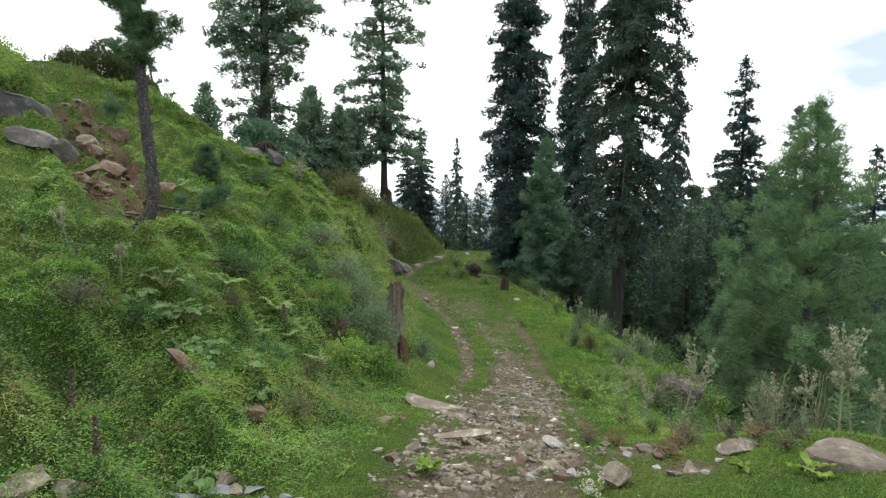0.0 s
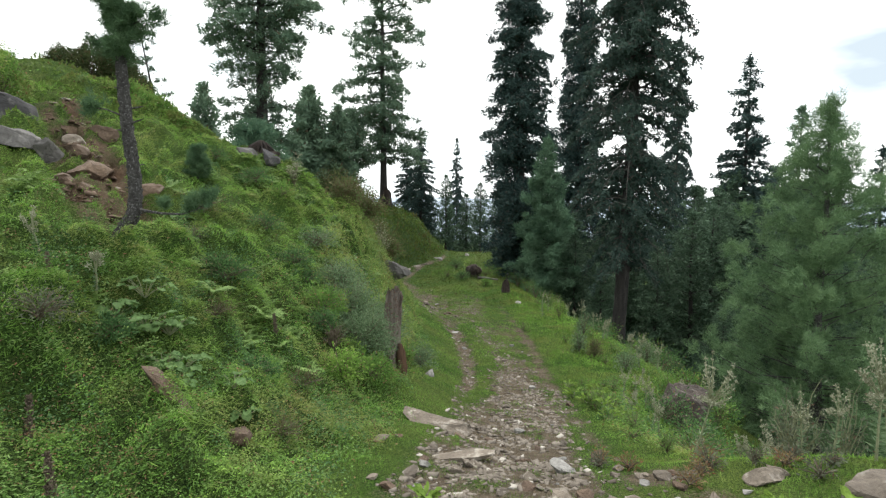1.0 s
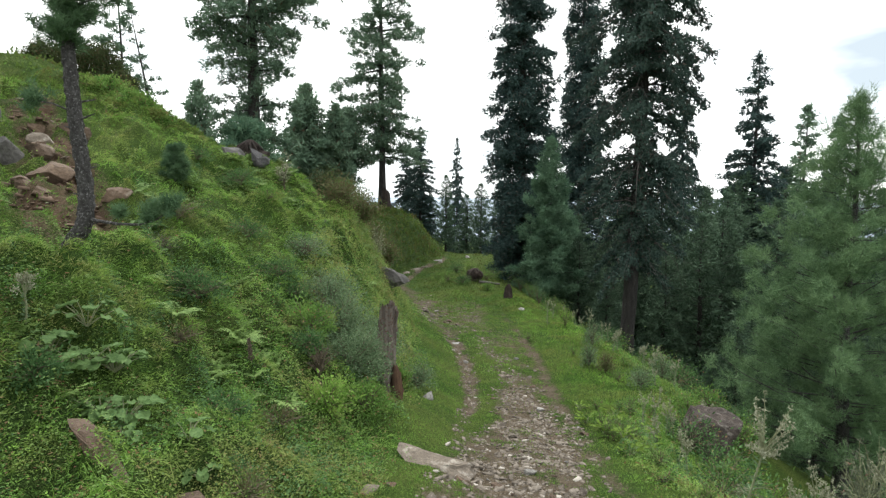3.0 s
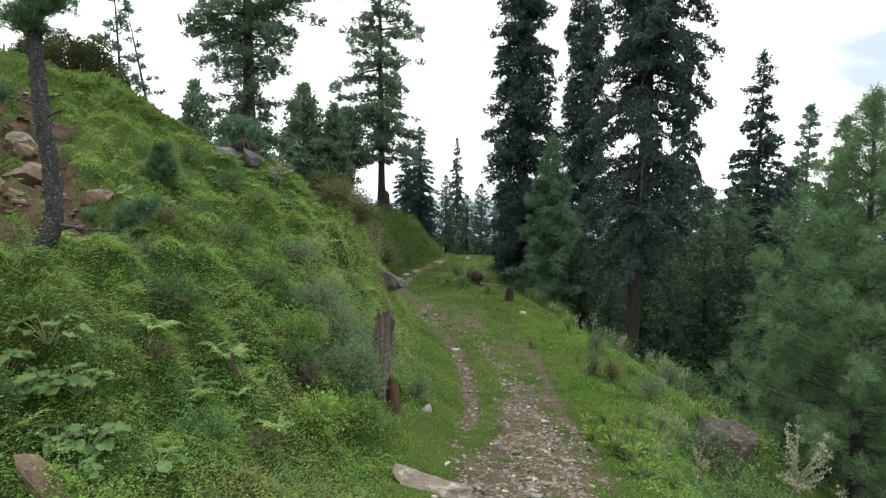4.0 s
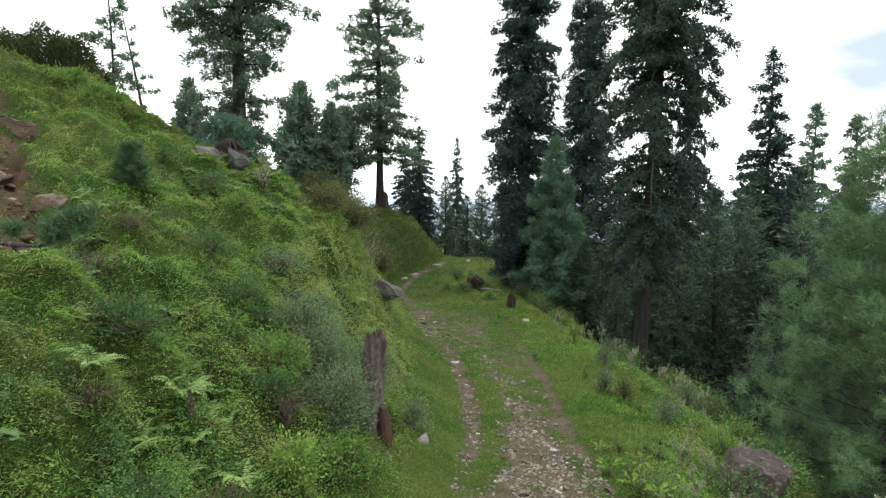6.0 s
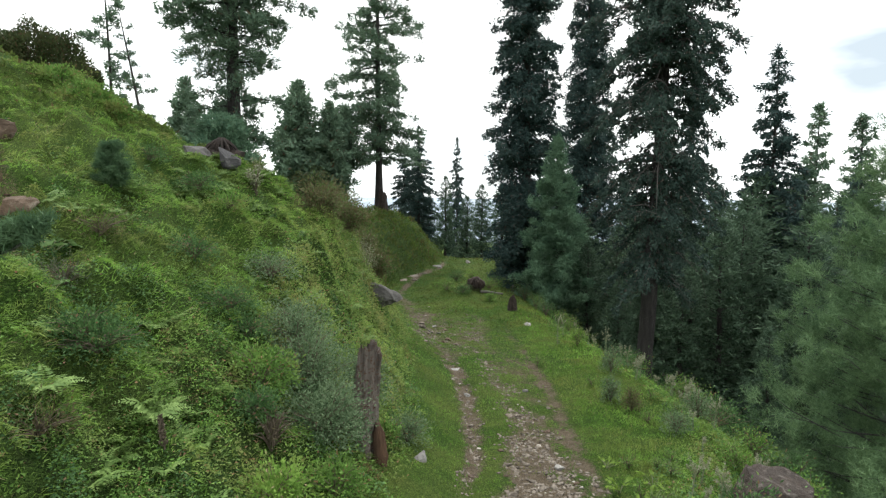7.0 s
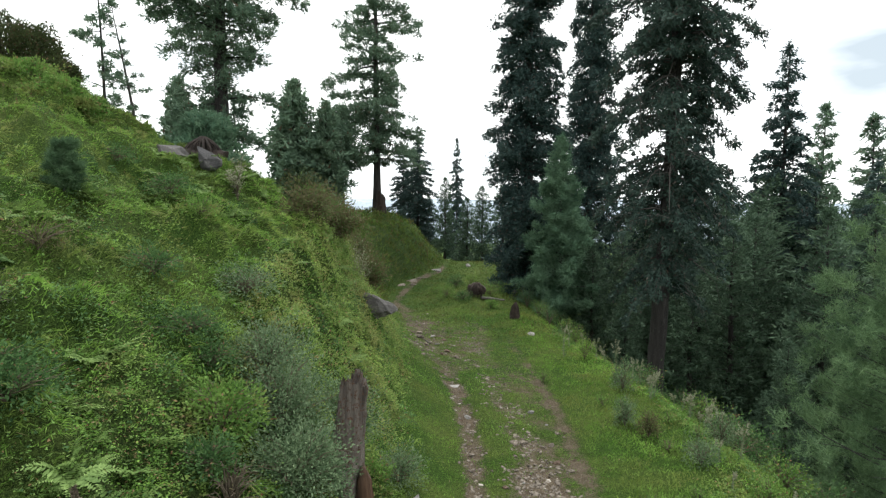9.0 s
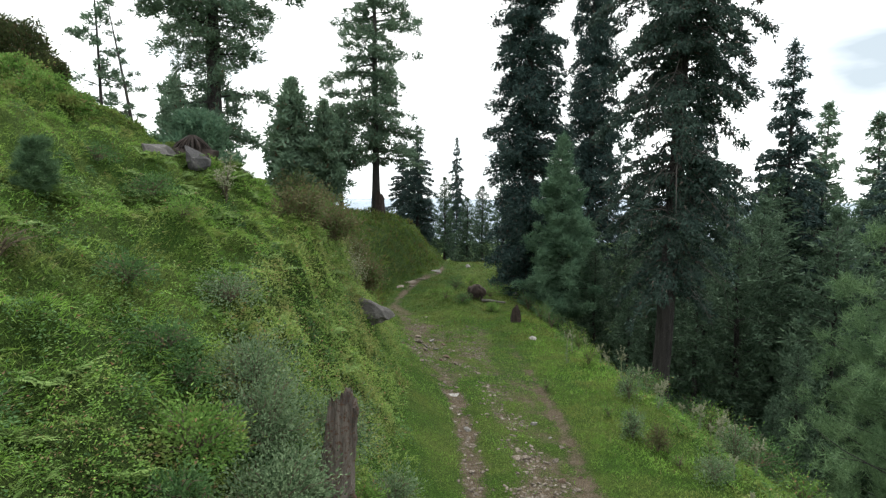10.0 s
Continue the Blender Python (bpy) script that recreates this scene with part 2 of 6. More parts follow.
M_STUMP = rough_solid("weathered_stump_wood", (0.055, 0.040, 0.031), (0.36, 0.31, 0.27), 11.0, 44.0, bump=1.0, depth=0.08, stretch=(1, 1, 0.09), third=(0.12, 0.062, 0.037), third_cut=0.53)
M_REDWOOD = rough_solid("red_brown_rotten_wood", (0.052, 0.029, 0.017), (0.118, 0.064, 0.036), 6.0, 28.0, bump=1.0, depth=0.03, stretch=(1, 1, 0.15))
M_ROOTS = rough_solid("dark_roots", (0.0224, 0.0154, 0.0126), (0.0525, 0.035, 0.0266), 5.0, 25.0, bump=0.8, depth=0.03)


# ---- mesh helpers ----
def mesh_of(name, verts, faces, materials, smooth=False, face_mats=None):
    me = bpy.data.meshes.new(name)
    verts = np.asarray(verts, dtype=np.float32).reshape(-1, 3)
    faces = np.asarray(faces, dtype=np.int32)
    k = faces.shape[1]
    me.vertices.add(len(verts))
    me.vertices.foreach_set("co", verts.ravel())
    me.loops.add(faces.size)
    me.loops.foreach_set("vertex_index", faces.ravel())
    me.polygons.add(len(faces))
    me.polygons.foreach_set("loop_start", np.arange(0, faces.size, k, dtype=np.int32))
    for m in (materials if isinstance(materials, (list, tuple)) else [materials]):
        me.materials.append(m)
    if face_mats is not None:
        me.polygons.foreach_set("material_index", np.asarray(face_mats, dtype=np.int32))
    if smooth:
        me.polygons.foreach_set("use_smooth", np.ones(len(faces), dtype=bool))
    me.update(calc_edges=True)
    return me


def part(name, mesh, parent=None, label="", at=None):
    ob = new(name, mesh)
    if parent is not None:
        ob.parent = parent
    if at is not None:
        ob.matrix_basis = at
    if label:
        ob["label"] = label
    if name in ("branch_work", "crown", "stem_work", "foliage", "seed_head", "root_tangle", "seed_mass"):
        ob["kind"] = "stuff"
    return ob


def empty(name, m, label, category, group="", kind=""):
    ob = new(name)
    ob.empty_display_size = 0.2
    ob.matrix_basis = m
    return tagged(ob, label, category, group, kind)


def unit(v):
    return v / (np.linalg.norm(v, axis=-1, keepdims=True) + 1e-9)


def leaves(base, way, length, width, side=None, rng=None, fold=0.12):
    """Pointed leaves: four corners each, from base along way."""
    n = len(base)
    way = unit(way)
    if side is None:
        side = unit(np.cross(way, rng.normal(size=(n, 3))))
    length, width = np.broadcast_to(length, n)[:, None], np.broadcast_to(width, n)[:, None]
    up = np.cross(side, way)
    mid = base + way * length * 0.45
    v = np.stack([base, mid + side * width * 0.5 + up * width * fold, base + way * length, mid - side * width * 0.5 + up * width * fold], 1)
    return v.reshape(-1, 3), np.arange(4 * n).reshape(n, 4)


def sprigs(base, way, length, width, rng):
    """Slim three-cornered sprigs: broad at the foot, pointed at the tip."""
    n = len(base)
    way = unit(way)
    side = unit(np.cross(way, rng.normal(size=(n, 3)))) * (np.broadcast_to(width, n)[:, None] * 0.5)
    v = np.stack([base - side, base + side, base + way * np.broadcast_to(length, n)[:, None]], 1)
    return v.reshape(-1, 3), np.arange(3 * n).reshape(n, 3)


def blades(base, way, bend, length, width, rng):
    """Grass blades: four corners each, broadest low down, with the tip bent over."""
    n = len(base)
    way = unit(way)
    side = unit(np.cross(way, rng.normal(size=(n, 3)))) * (np.broadcast_to(width, n)[:, None] * 0.5)
    length = np.broadcast_to(length, n)[:, None]
    tip = base + way * length + bend * length
    mid = base + way * length * 0.5 + bend * length * 0.18
    v = np.stack([base, mid + side, tip, mid - side], 1)
    return v.reshape(-1, 3), np.arange(4 * n).reshape(n, 4)


def tube(points, radii, sides=6):
    """A tapered tube along points; returns corners and four-cornered faces."""
    points, radii = np.asarray(points, float), np.asarray(radii, float)
    n = len(points)
    tang = unit(np.gradient(points, axis=0))
    ref = np.array([0.0, 0.0, 1.0]) if abs(tang[0, 2]) < 0.8 else np.array([1.0, 0.0, 0.0])
    a = unit(np.cross(tang, ref))
    b = np.cross(tang, a)
    ang = np.linspace(0, 2 * np.pi, sides, endpoint=False)
    ring = points[:, None] + radii[:, None, None] * (np.cos(ang)[None, :, None] * a[:, None] + np.sin(ang)[None, :, None] * b[:, None])
    i = np.arange(n - 1)[:, None] * sides
    j = np.arange(sides)[None]
    f = np.stack([i + j, i + (j + 1) % sides, i + sides + (j + 1) % sides, i + sides + j], -1).reshape(-1, 4)
    return ring.reshape(-1, 3), f


def gather(pieces):
    """Joins pairs of corners and faces into one."""
    vs, fs, k = [], [], 0
    for v, f in pieces:
        vs.append(v)
        fs.append(np.asarray(f) + k)
        k += len(v)
    return np.concatenate(vs), np.concatenate(fs)


# ---- the lie of the land ----
def curve(xs, ys, x):
    """A smooth curve through a few knots (monotone cubic)."""
    xs, ys, x = np.asarray(xs, float), np.asarray(ys, float), np.clip(np.asarray(x, float), xs[0], xs[-1])
    h, d = np.diff(xs), np.diff(ys) / np.diff(xs)
    m = np.zeros(len(xs))
    same = d[1:] * d[:-1] > 0
    m[1:-1] = np.where(same, 2 * d[1:] * d[:-1] / np.where(same, d[1:] + d[:-1], 1), 0)
    m[0], m[-1] = d[0], d[-1]
    i = np.clip(np.searchsorted(xs, x) - 1, 0, len(xs) - 2)
    t = (x - xs[i]) / h[i]
    return ((1 + 2 * t) * (1 - t) ** 2 * ys[i] + t * (1 - t) ** 2 * h[i] * m[i] + t * t * (3 - 2 * t) * ys[i + 1] + t * t * (t - 1) * h[i] * m[i + 1])


ROWS = [-6, 6, 8, 11, 15, 20, 24, 30, 40, 50, 60, 75]  # stations along the track
TRACK_Z = [2.6, 1.15, 0.72, 0.15, -0.38, -0.52, -0.6, -0.9, -0.95, -0.85, -0.8, -5.0]
TOE_X = [-1.6, -1.3, -1.0, -0.85, -0.8, -1.0, -1.3, -2.3, -3.2, -1.4, 0.2, 1.0]
BANK = {  # heights of the bank at these distances to the side
    -3.0: [2.4, 1.75, 2.05, 2.4, 3.0, 3.8, 3.0, 0.6, -0.7, 1.3, 2.9, -3.0],
    -4.5: [3.2, 3.2, 3.5, 3.3, 3.85, 4.6, 4.2, 2.3, 1.2, 2.9, 3.5, -3.0],
    -6.0: [3.6, 3.5, 3.9, 4.05, 4.7, 5.5, 5.5, 3.6, 3.0, 3.6, 3.9, -2.5],
    -9.0: [3.9, 3.9, 4.3, 4.8, 5.9, 6.5, 6.55, 4.6, 3.9, 4.0, 3.9, -2.0],
    -13.0: [4.3, 4.4, 4.8, 5.5, 6.9, 8.2, 8.9, 7.2, 4.6, 4.2, 3.2, -2.0],
    -20.0: [5.0, 5.3, 5.8, 6.6, 8.0, 9.8, 10.8, 9.6, 5.5, 4.0, 1.0, -3.0],
}
EDGE_Y, EDGE_X = [-6, 5.8, 7, 8, 10, 12, 14, 17, 21, 27, 35, 45, 60], [4.6, 5.0, 4.5, 3.9, 3.6, 4.05, 4.9, 6.3, 6.2, 5.6, 5.1, 4.6, 5.5]


def smooth01(x):
    x = np.clip(x, 0, 1)
    return x * x * (3 - 2 * x)


def wobble(x, y, scale, seed=0.0):
    """Cheap smooth unevenness, about -1 to 1, out of crossing waves."""
    s = seed * 7.31
    a = np.sin(x * scale + 1.7 * np.sin(y * scale * 0.73 + s) + s) * np.cos(y * scale * 1.13 + 1.3 * np.sin(x * scale * 0.61 - s))
    b = np.sin((x * 0.8 + y * 0.6) * scale * 2.1 + 2 * s + np.sin((y * 0.8 - x * 0.6) * scale * 1.7))
    return 0.65 * a + 0.35 * b


def stony_sides(y):
    """The two sides of the stony bed."""
    lo = curve([4, 6, 8, 10, 11.7, 12.7, 15.4, 17, 21, 26], [-0.9, -0.65, -0.35, 0.1, 0.5, 0.95, 1.4, 1.55, 1.35, 1.0], y)
    hi = curve([4, 6.5, 8.4, 10.5, 11.2, 13, 15.5, 17, 21, 26], [1.5, 1.65, 1.9, 2.25, 2.45, 2.5, 2.3, 2.0, 1.7, 1.4], y)
    return lo, hi


def ruts(x, y):
    """How bare the track is, 0 to 1: the left rut, the stony right rut and the thin line of dirt by its edge."""
    left = curve([4, 8, 12, 14.4, 17.3, 21, 25, 28, 32, 38, 45, 53, 60], [0.1, 0.1, 0.3, 0.66, 0.75, 0.45, -0.2, -0.8, -1.3, -2.5, -1.9, 0.0, 0.6], y)
    lo, hi = stony_sides(y)
    line = curve([4, 9, 11, 12.4, 16.2, 20, 26], [2.4, 2.4, 2.5, 2.62, 2.78, 2.94, 2.8], y)
    wl_, wd = curve([4, 12, 16, 22, 27, 34, 42, 50], [0.9, 0.16, 0.24, 0.32, 0.9, 0.8, 0.3, 0.32], y), 0.24
    a = np.exp(-((x - left) / wl_) ** 2) * curve([4, 12, 14, 21, 24, 28, 34, 40, 46, 60], [0.55, 0.35, 1.0, 1.0, 0.42, 0.55, 0.6, 0.6, 0.95, 0.4], y)
    b = smooth01((x - lo + 0.35) / 0.8) * smooth01((hi + 0.3 - x) / 0.6) * curve([4, 9, 13, 15, 18, 24, 30], [0.85, 0.95, 1.0, 1.0, 0.9, 0.5, 0.1], y)
    c = np.exp(-((x - line) / wd) ** 2) * curve([4, 12, 17, 24, 30], [0.0, 0.7, 0.86, 0.66, 0.1], y)
    patchy = 0.78 + 0.42 * wobble(x, y, 2.6, 3) + 0.3 * wobble(x, y, 7.0, 11)
    worn = np.exp(-((x - curve([4, 9, 13, 30], [0.9, 1.0, 2.1, 2.1], y)) / 1.2) ** 2) * curve([4, 7, 9, 11, 15, 30], [0.5, 0.45, 0.40, 0.36, 0.34, 0.26], y)
    worn = np.maximum(worn, smooth01((x - 1.35) / 0.5) * smooth01((line + 0.12 - x) / 0.3) * curve([4, 10, 12, 20, 27], [0.0, 0.25, 0.5, 0.46, 0.2], y))
    bend = np.exp(-((x - curve([22, 26, 34], [-0.2, -0.5, -0.9], y)) / 1.15) ** 2) * smooth01((y - 22.5) / 2.5) * smooth01((35.5 - y) / 4)
    worn = np.maximum(worn, bend * (0.62 + 0.32 * wobble(x, y * 0.5, 2.4, 61)))
    worn = np.maximum(worn, 0.47 * smooth01((x + 0.9) / 0.8) * smooth01((2.6 - x) / 0.8) * smooth01((y - 21) / 3) * smooth01((33 - y) / 3))
    spot = np.exp(-((x - 2.35) / 0.5) ** 2 - ((y - 6.4) / 0.4) ** 2) + 0.8 * np.exp(-((x - 2.5) / 0.35) ** 2 - ((y - 5.5) / 0.25) ** 2)
    return np.clip(np.maximum(np.maximum(np.maximum(a, b), np.maximum(c, worn)) * patchy, spot), 0, 1)


def gully(x, y):
    """The eroded red gully that comes down between the boulders on the upper bank."""
    mid = curve([9.5, 11.9, 13.5, 14.4, 15.9, 17.5, 20], [-5.7, -6.75, -7.8, -8.5, -9.9, -11.3, -12.6], y)
    w = curve([9.5, 12, 15, 20], [0.4, 0.9, 0.9, 0.4], y)
    return np.exp(-((x - mid) / w) ** 2) * smooth01((y - 9.3) / 1.2) * smooth01((21 - y) / 3) * np.clip(0.85 + 0.5 * wobble(x, y, 2.2, 5) + 0.35 * wobble(x, y, 6.0, 15), 0, 1.2)


def land(x, y):
    x, y = np.broadcast_arrays(np.asarray(x, float), np.asarray(y, float))
    shape, x, y = x.shape, x.ravel(), y.ravel()
    yc = np.clip(y, ROWS[0], ROWS[-1])
    zt, toe, edge = curve(ROWS, TRACK_Z, yc), curve(ROWS, TOE_X, yc), curve(EDGE_Y, EDGE_X, yc)
    cols = [curve(ROWS, BANK[k], yc) for k in BANK]
    # from the toe of the bank to the far side, piece by piece, eased at the toe
    knots = [toe] + [np.minimum(np.full_like(x, k), toe - 0.3 * (i + 1)) for i, k in enumerate(BANK)]
    foot = curve([-6, 6, 10, 12, 26, 32], [0.0, 0.05, 0.15, 0.5, 0.55, 0.15], yc)
    zs = [zt + foot] + cols
    z = zt + foot * smooth01((toe + 1.6 - x) / 1.6)
    for i in range(len(BANK)):
        a, b = knots[i], knots[i + 1]
        t = np.clip((a - x) / (a - b), 0, 1)
        t = np.where(i == 0, t ** 1.15, t)
        z += (zs[i + 1] - zs[i]) * t
    beyond = np.clip(-20 - x, 0, None)
    z += 0.25 * beyond * np.exp(-beyond / 40)
    # level track, then the drop to the right
    s = np.clip(x - edge + 0.6, 0, None)
    steep = s * s / (s + 0.9)
    z -= 18 * (1 - np.exp(-steep * 0.82 / 18)) + 0.02 * np.clip(x - toe, 0, edge - toe)
    z += 0.13 * np.clip(x - 0.6, 0, 4.5) * smooth01((8.2 - y) / 2.2)  # the verge stands higher at the near end
    # past the crest the land falls away; far off it is a wide valley
    past = np.clip(y - 75, 0, None)
    z -= 120 * (1 - np.exp(-past / 300))
    away = np.hypot(x, y - 20)
    z -= 60 * smooth01((away - 120) / 600) * (x > -1e9)
    near = smooth01((90 - away) / 60)
    onbank = smooth01((toe + 0.2 - x) / 1.2)
    z += near * onbank * (0.21 * wobble(x, y, 1.3, 1) + 0.15 * wobble(x, y, 3.1, 2) + 0.05 * wobble(x, y, 7.5, 4)
                          + smooth01((toe - 0.5 - x) / 1.5) * (0.42 * (np.abs(wobble(x, y, 1.15, 17)) - 0.36) + 0.26 * (np.abs(wobble(x * 1.3, y * 0.8, 2.7, 18)) - 0.36))  # cushions with creases between
                          + 0.34 * (np.abs(wobble(x, y * 1.15, 0.95, 37)) - 0.36) * smooth01((-4.6 - x) / 1.5) * smooth01((y - 10) / 3)
                          + 0.06 * np.sin((x * 0.9 - 0.12 * y) * 5.2 + 2.6 * wobble(x, y, 0.9, 8) + 1.5 * wobble(x, y, 2.3, 9)) * smooth01((-1.6 - x) / 0.8))  # trodden ledges
    z += near * 0.025 * wobble(x, y, 2.9, 6)
    g = gully(x, y)
    z -= near * (0.10 * ruts(x, y) + 0.40 * g + 0.14 * g * wobble(x, y, 4.5, 33))
    z -= 0.12 * np.exp(-((x + 4.9) / 0.9) ** 2 - ((y - 9.4) / 0.9) ** 2)  # the hollow round the leaning pine
    z -= 0.28 * np.exp(-((x + 4.2) / 0.8) ** 2 - ((y - 8.1) / 0.9) ** 2)
    z += 0.32 * np.exp(-(((x + 7.5) + 0.35 * (y - 16)) / 1.3) ** 2 - ((y - 16.2) / 0.8) ** 2)  # a grassy shelf above the sapling
    z += 0.3 * np.exp(-((x - 3.6) / 1.3) ** 2 - ((y - 31.5) / 4) ** 2)
    # the low grassy mound beside the track before the crest
    z += 0.98 * np.exp(-((x - 1.4) / 1.7) ** 2 - ((y - 38) / 4.0) ** 2) + 0.3 * np.exp(-((x - 2.4) / 1.6) ** 2 - ((y - 45) / 4) ** 2)
    return z.reshape(shape)


def gz(x, y):
    return float(land(x, y))


def weedy(x, y):
    """How far leafy weeds have taken over from grass: most of the low bank, patches of the upper."""
    return np.clip(0.45 + 0.75 * wobble(x, y, 0.6, 41) + 0.35 * wobble(x, y, 1.7, 42) + 0.52 * (3.25 - land(x, y)), 0, 1)


def stations(lo, hi, step, far_lo, far_hi, grow):
    mid = list(np.arange(lo, hi + 1e-6, step))
    d, v = step, mid[-1]
    while v < far_hi:
        d *= grow
        v += d
        mid.append(min(v, far_hi))
    d, v = step, mid[0]
    while v > far_lo:
        d *= grow
        v -= d
        mid.insert(0, max(v, far_lo))
    return np.array(mid)


def build_ground():
    xs, ys = stations(-11, 8, 0.15, -4500, 4500, 1.12), stations(3.5, 30, 0.18, -4500, 4500, 1.08)
    gx, gy = np.meshgrid(xs, ys)
    z = land(gx, gy)
    v = np.stack([gx, gy, z], -1).reshape(-1, 3)
    nx, ny = len(xs), len(ys)
    i = np.arange(ny - 1)[:, None] * nx + np.arange(nx - 1)[None]
    f = np.stack([i, i + 1, i + nx + 1, i + nx], -1).reshape(-1, 4)
    me = mesh_of("ground", v, f, M_GROUND, smooth=True)
    near = (np.hypot(gx, gy - 20) < 90)
    g = gully(gx, gy) * near
    for key, values in (("bare", np.maximum(ruts(gx, gy) * near, g)), ("clay", g), ("litter_shade", 0.85 * smooth01((curve(ROWS, TOE_X, gy) + 0.3 - gx) / 1.0) * (0.25 + 0.75 * weedy(gx, gy)) * (1 - 0.6 * smooth01((-5.2 - gx) / 1.0)) * near)):
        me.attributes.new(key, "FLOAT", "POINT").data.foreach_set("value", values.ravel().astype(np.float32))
    return tagged(part("ground", me), "grassy hillside ground with a stony rutted jeep track", "ground", kind="structure")


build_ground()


def far_ridge(name, y, base, tall, seed, mat, label):
    """A far mountain ridge: one long uneven slope that closes the valley."""
    x = np.linspace(-5200, 5200, 161)
    top = base + tall * (0.7 + 0.22 * np.sin(x / 900 + seed) + 0.12 * np.sin(x / 310 + 2 * seed) + 0.05 * np.sin(x / 97 + seed))
    v = np.concatenate([np.stack([x, y + k * 260 + 0 * x, -260 + (top + 260) * t], 1) for k, t in ((0, 0.0), (1, 0.45), (2, 0.8), (3, 1.0), (5, 0.9))])
    n = len(x)
    i = np.arange(4)[:, None] * n + np.arange(n - 1)[None]
    f = np.stack([i, i + 1, i + n + 1, i + n], -1).reshape(-1, 4)
    tagged(part(name, mesh_of(name, v, f, mat, smooth=True)), label, "mountain", kind="structure")


# the haze of distance is painted in as this pale blue base colour
M_FARHILL = rough_solid("far_forest_painted_haze", (0.294, 0.364, 0.434), (0.35, 0.413, 0.476), 0.004, 0.03, bump=0.1, depth=1.0)
far_ridge("backdrop", 3100, 10, 50, 1.3, M_FARHILL, "far wooded mountain ridge across the valley, blue from painted haze")


# ---- conifers ----
def conifer(seed, height, trunk_r, crown_from, radius, count, droop, rise, spray, fill, mat, bark, top_power=0.8,
            gaps=0.0, bend=0.0, dead=0, sprig=0.3, hang=0.25, belly=0.25, sides=8, limb=1.0, shape=None, even=(0.6, 1.12), gap_from=0.0, wild=0.0, thin_top=False):
    """Trunk, limbs and crown meshes of a conifer that stands at the origin.
    radius: of the crown at its widest; shape: (height in the crown, share of the radius) by knots; even: how the limbs differ in length; wild: how unruly limbs and twigs are; droop, rise: how the limbs bow; spray: the width of the twigs' fan; fill: twigs to a metre."""
    rng = np.random.default_rng(seed)
    hs = np.linspace(0, 1, 14 if sides < 12 else 90)
    sway = np.stack([bend * np.sin(hs * 2.6) + 0.06 * np.sin(hs * 9 + seed), 0.5 * bend * np.sin(hs * 3.3 + seed), hs * height], 1)
    sway[0, 2] = -0.5
    rad = trunk_r * (1 - hs) ** 0.85 + 0.012
    rad[0] *= 1.45
    rad[1] *= 1.08
    tv, tf = tube(sway, rad, sides)
    if sides >= 12:  # furrowed bark
        around = np.arctan2(tv[:, 1], tv[:, 0])
        tv[:, :2] += 0.02 * np.stack([np.cos(around), np.sin(around)], 1) * (np.sin(around * 9 + 2 * np.sin(tv[:, 2] * 1.7)) + 0.7 * rng.normal(size=len(tv)))[:, None]
    trunk = mesh_of("trunk", tv, tf, bark, smooth=True)
    limbs, base, way, size = [], [], [], []
    for k in range(count + dead):
        isdead = k >= count
        f = crown_from + (1 - crown_from) * ((k + rng.random()) / count) ** 0.92 if not isdead else crown_from + (1 - crown_from) * 0.4 * rng.random()
        f = min(f, 0.985)
        u = (f - crown_from) / (1 - crown_from)
        prof = min(1.0, (max(u, 0) + 0.12) / belly) ** 0.5 * (1 - max(u, 0)) ** top_power + 0.03
        if shape:
            prof = float(np.interp(max(u, 0), [p[0] for p in shape], [p[1] for p in shape]))
        ln = radius * prof * rng.uniform(*even) * (0.8 if isdead else 1)
        az = k * 2.399963 + rng.normal() * (0.35 + wild)
        if not isdead and gaps and u >= gap_from and np.sin(f * 31 + seed + 2 * az) + np.sin(f * 53 + 2 * seed - 3 * az) > 2 - 2.6 * gaps:
            continue
        out = np.array([np.cos(az), np.sin(az), 0.0])
        t = np.linspace(0, 1, 5)[:, None]
        o = np.array([np.interp(f, hs, sway[:, 0]), np.interp(f, hs, sway[:, 1]), f * height])
        r = rise * (0.4 + 0.9 * u) * rng.uniform(0.6, 1.3) + wild * rng.normal()
        pts = o + out * ln * t + np.array([0, 0, 1.0]) * ln * (r * t - droop * t * t * (1.15 - 0.6 * u))
        pts += rng.normal(size=(5, 3)) * 0.03 * ln * t
        limbs.append(tube(pts, limb * np.linspace(max(0.012, 0.018 * ln + 0.012), 0.006, 5), 3))
        if isdead:
            for q in range(5):
                c = pts[rng.integers(1, 5)]
                d = unit(out * 0.6 + rng.normal(size=3) * 0.6 + np.array([0, 0, -0.5]))
                limbs.append(tube(np.stack([c, c + d * 0.35 * ln, c + d * 0.6 * ln + np.array([0, 0, -0.15 * ln])]), [0.012, 0.008, 0.004], 3))
            continue
        n = max(8, int(ln * fill * (0.5 if thin_top and f > 0.72 else 1.0)))
        s = rng.uniform(0.02, 1.0, n) ** 0.8
        p = np.stack([np.interp(s, t[:, 0], pts[:, a]) for a in range(3)], 1)
        side = np.cross(out, [0, 0, 1.0])
        across = rng.choice([-1, 1], n) * rng.uniform(0.1, 1.0, n)
        reach = spray * ln * (1.05 - 0.75 * s) * np.abs(across) * rng.uniform(0.3, 1.0, n)
        p = p + (side * np.sign(across)[:, None] + out * 0.5) * reach[:, None]
        p[:, 2] -= reach * 0.3 + rng.random(n) * 0.10 * sprig
        p = p + rng.normal(size=(n, 3)) * 0.35 * wild * [1, 1, 1.4]
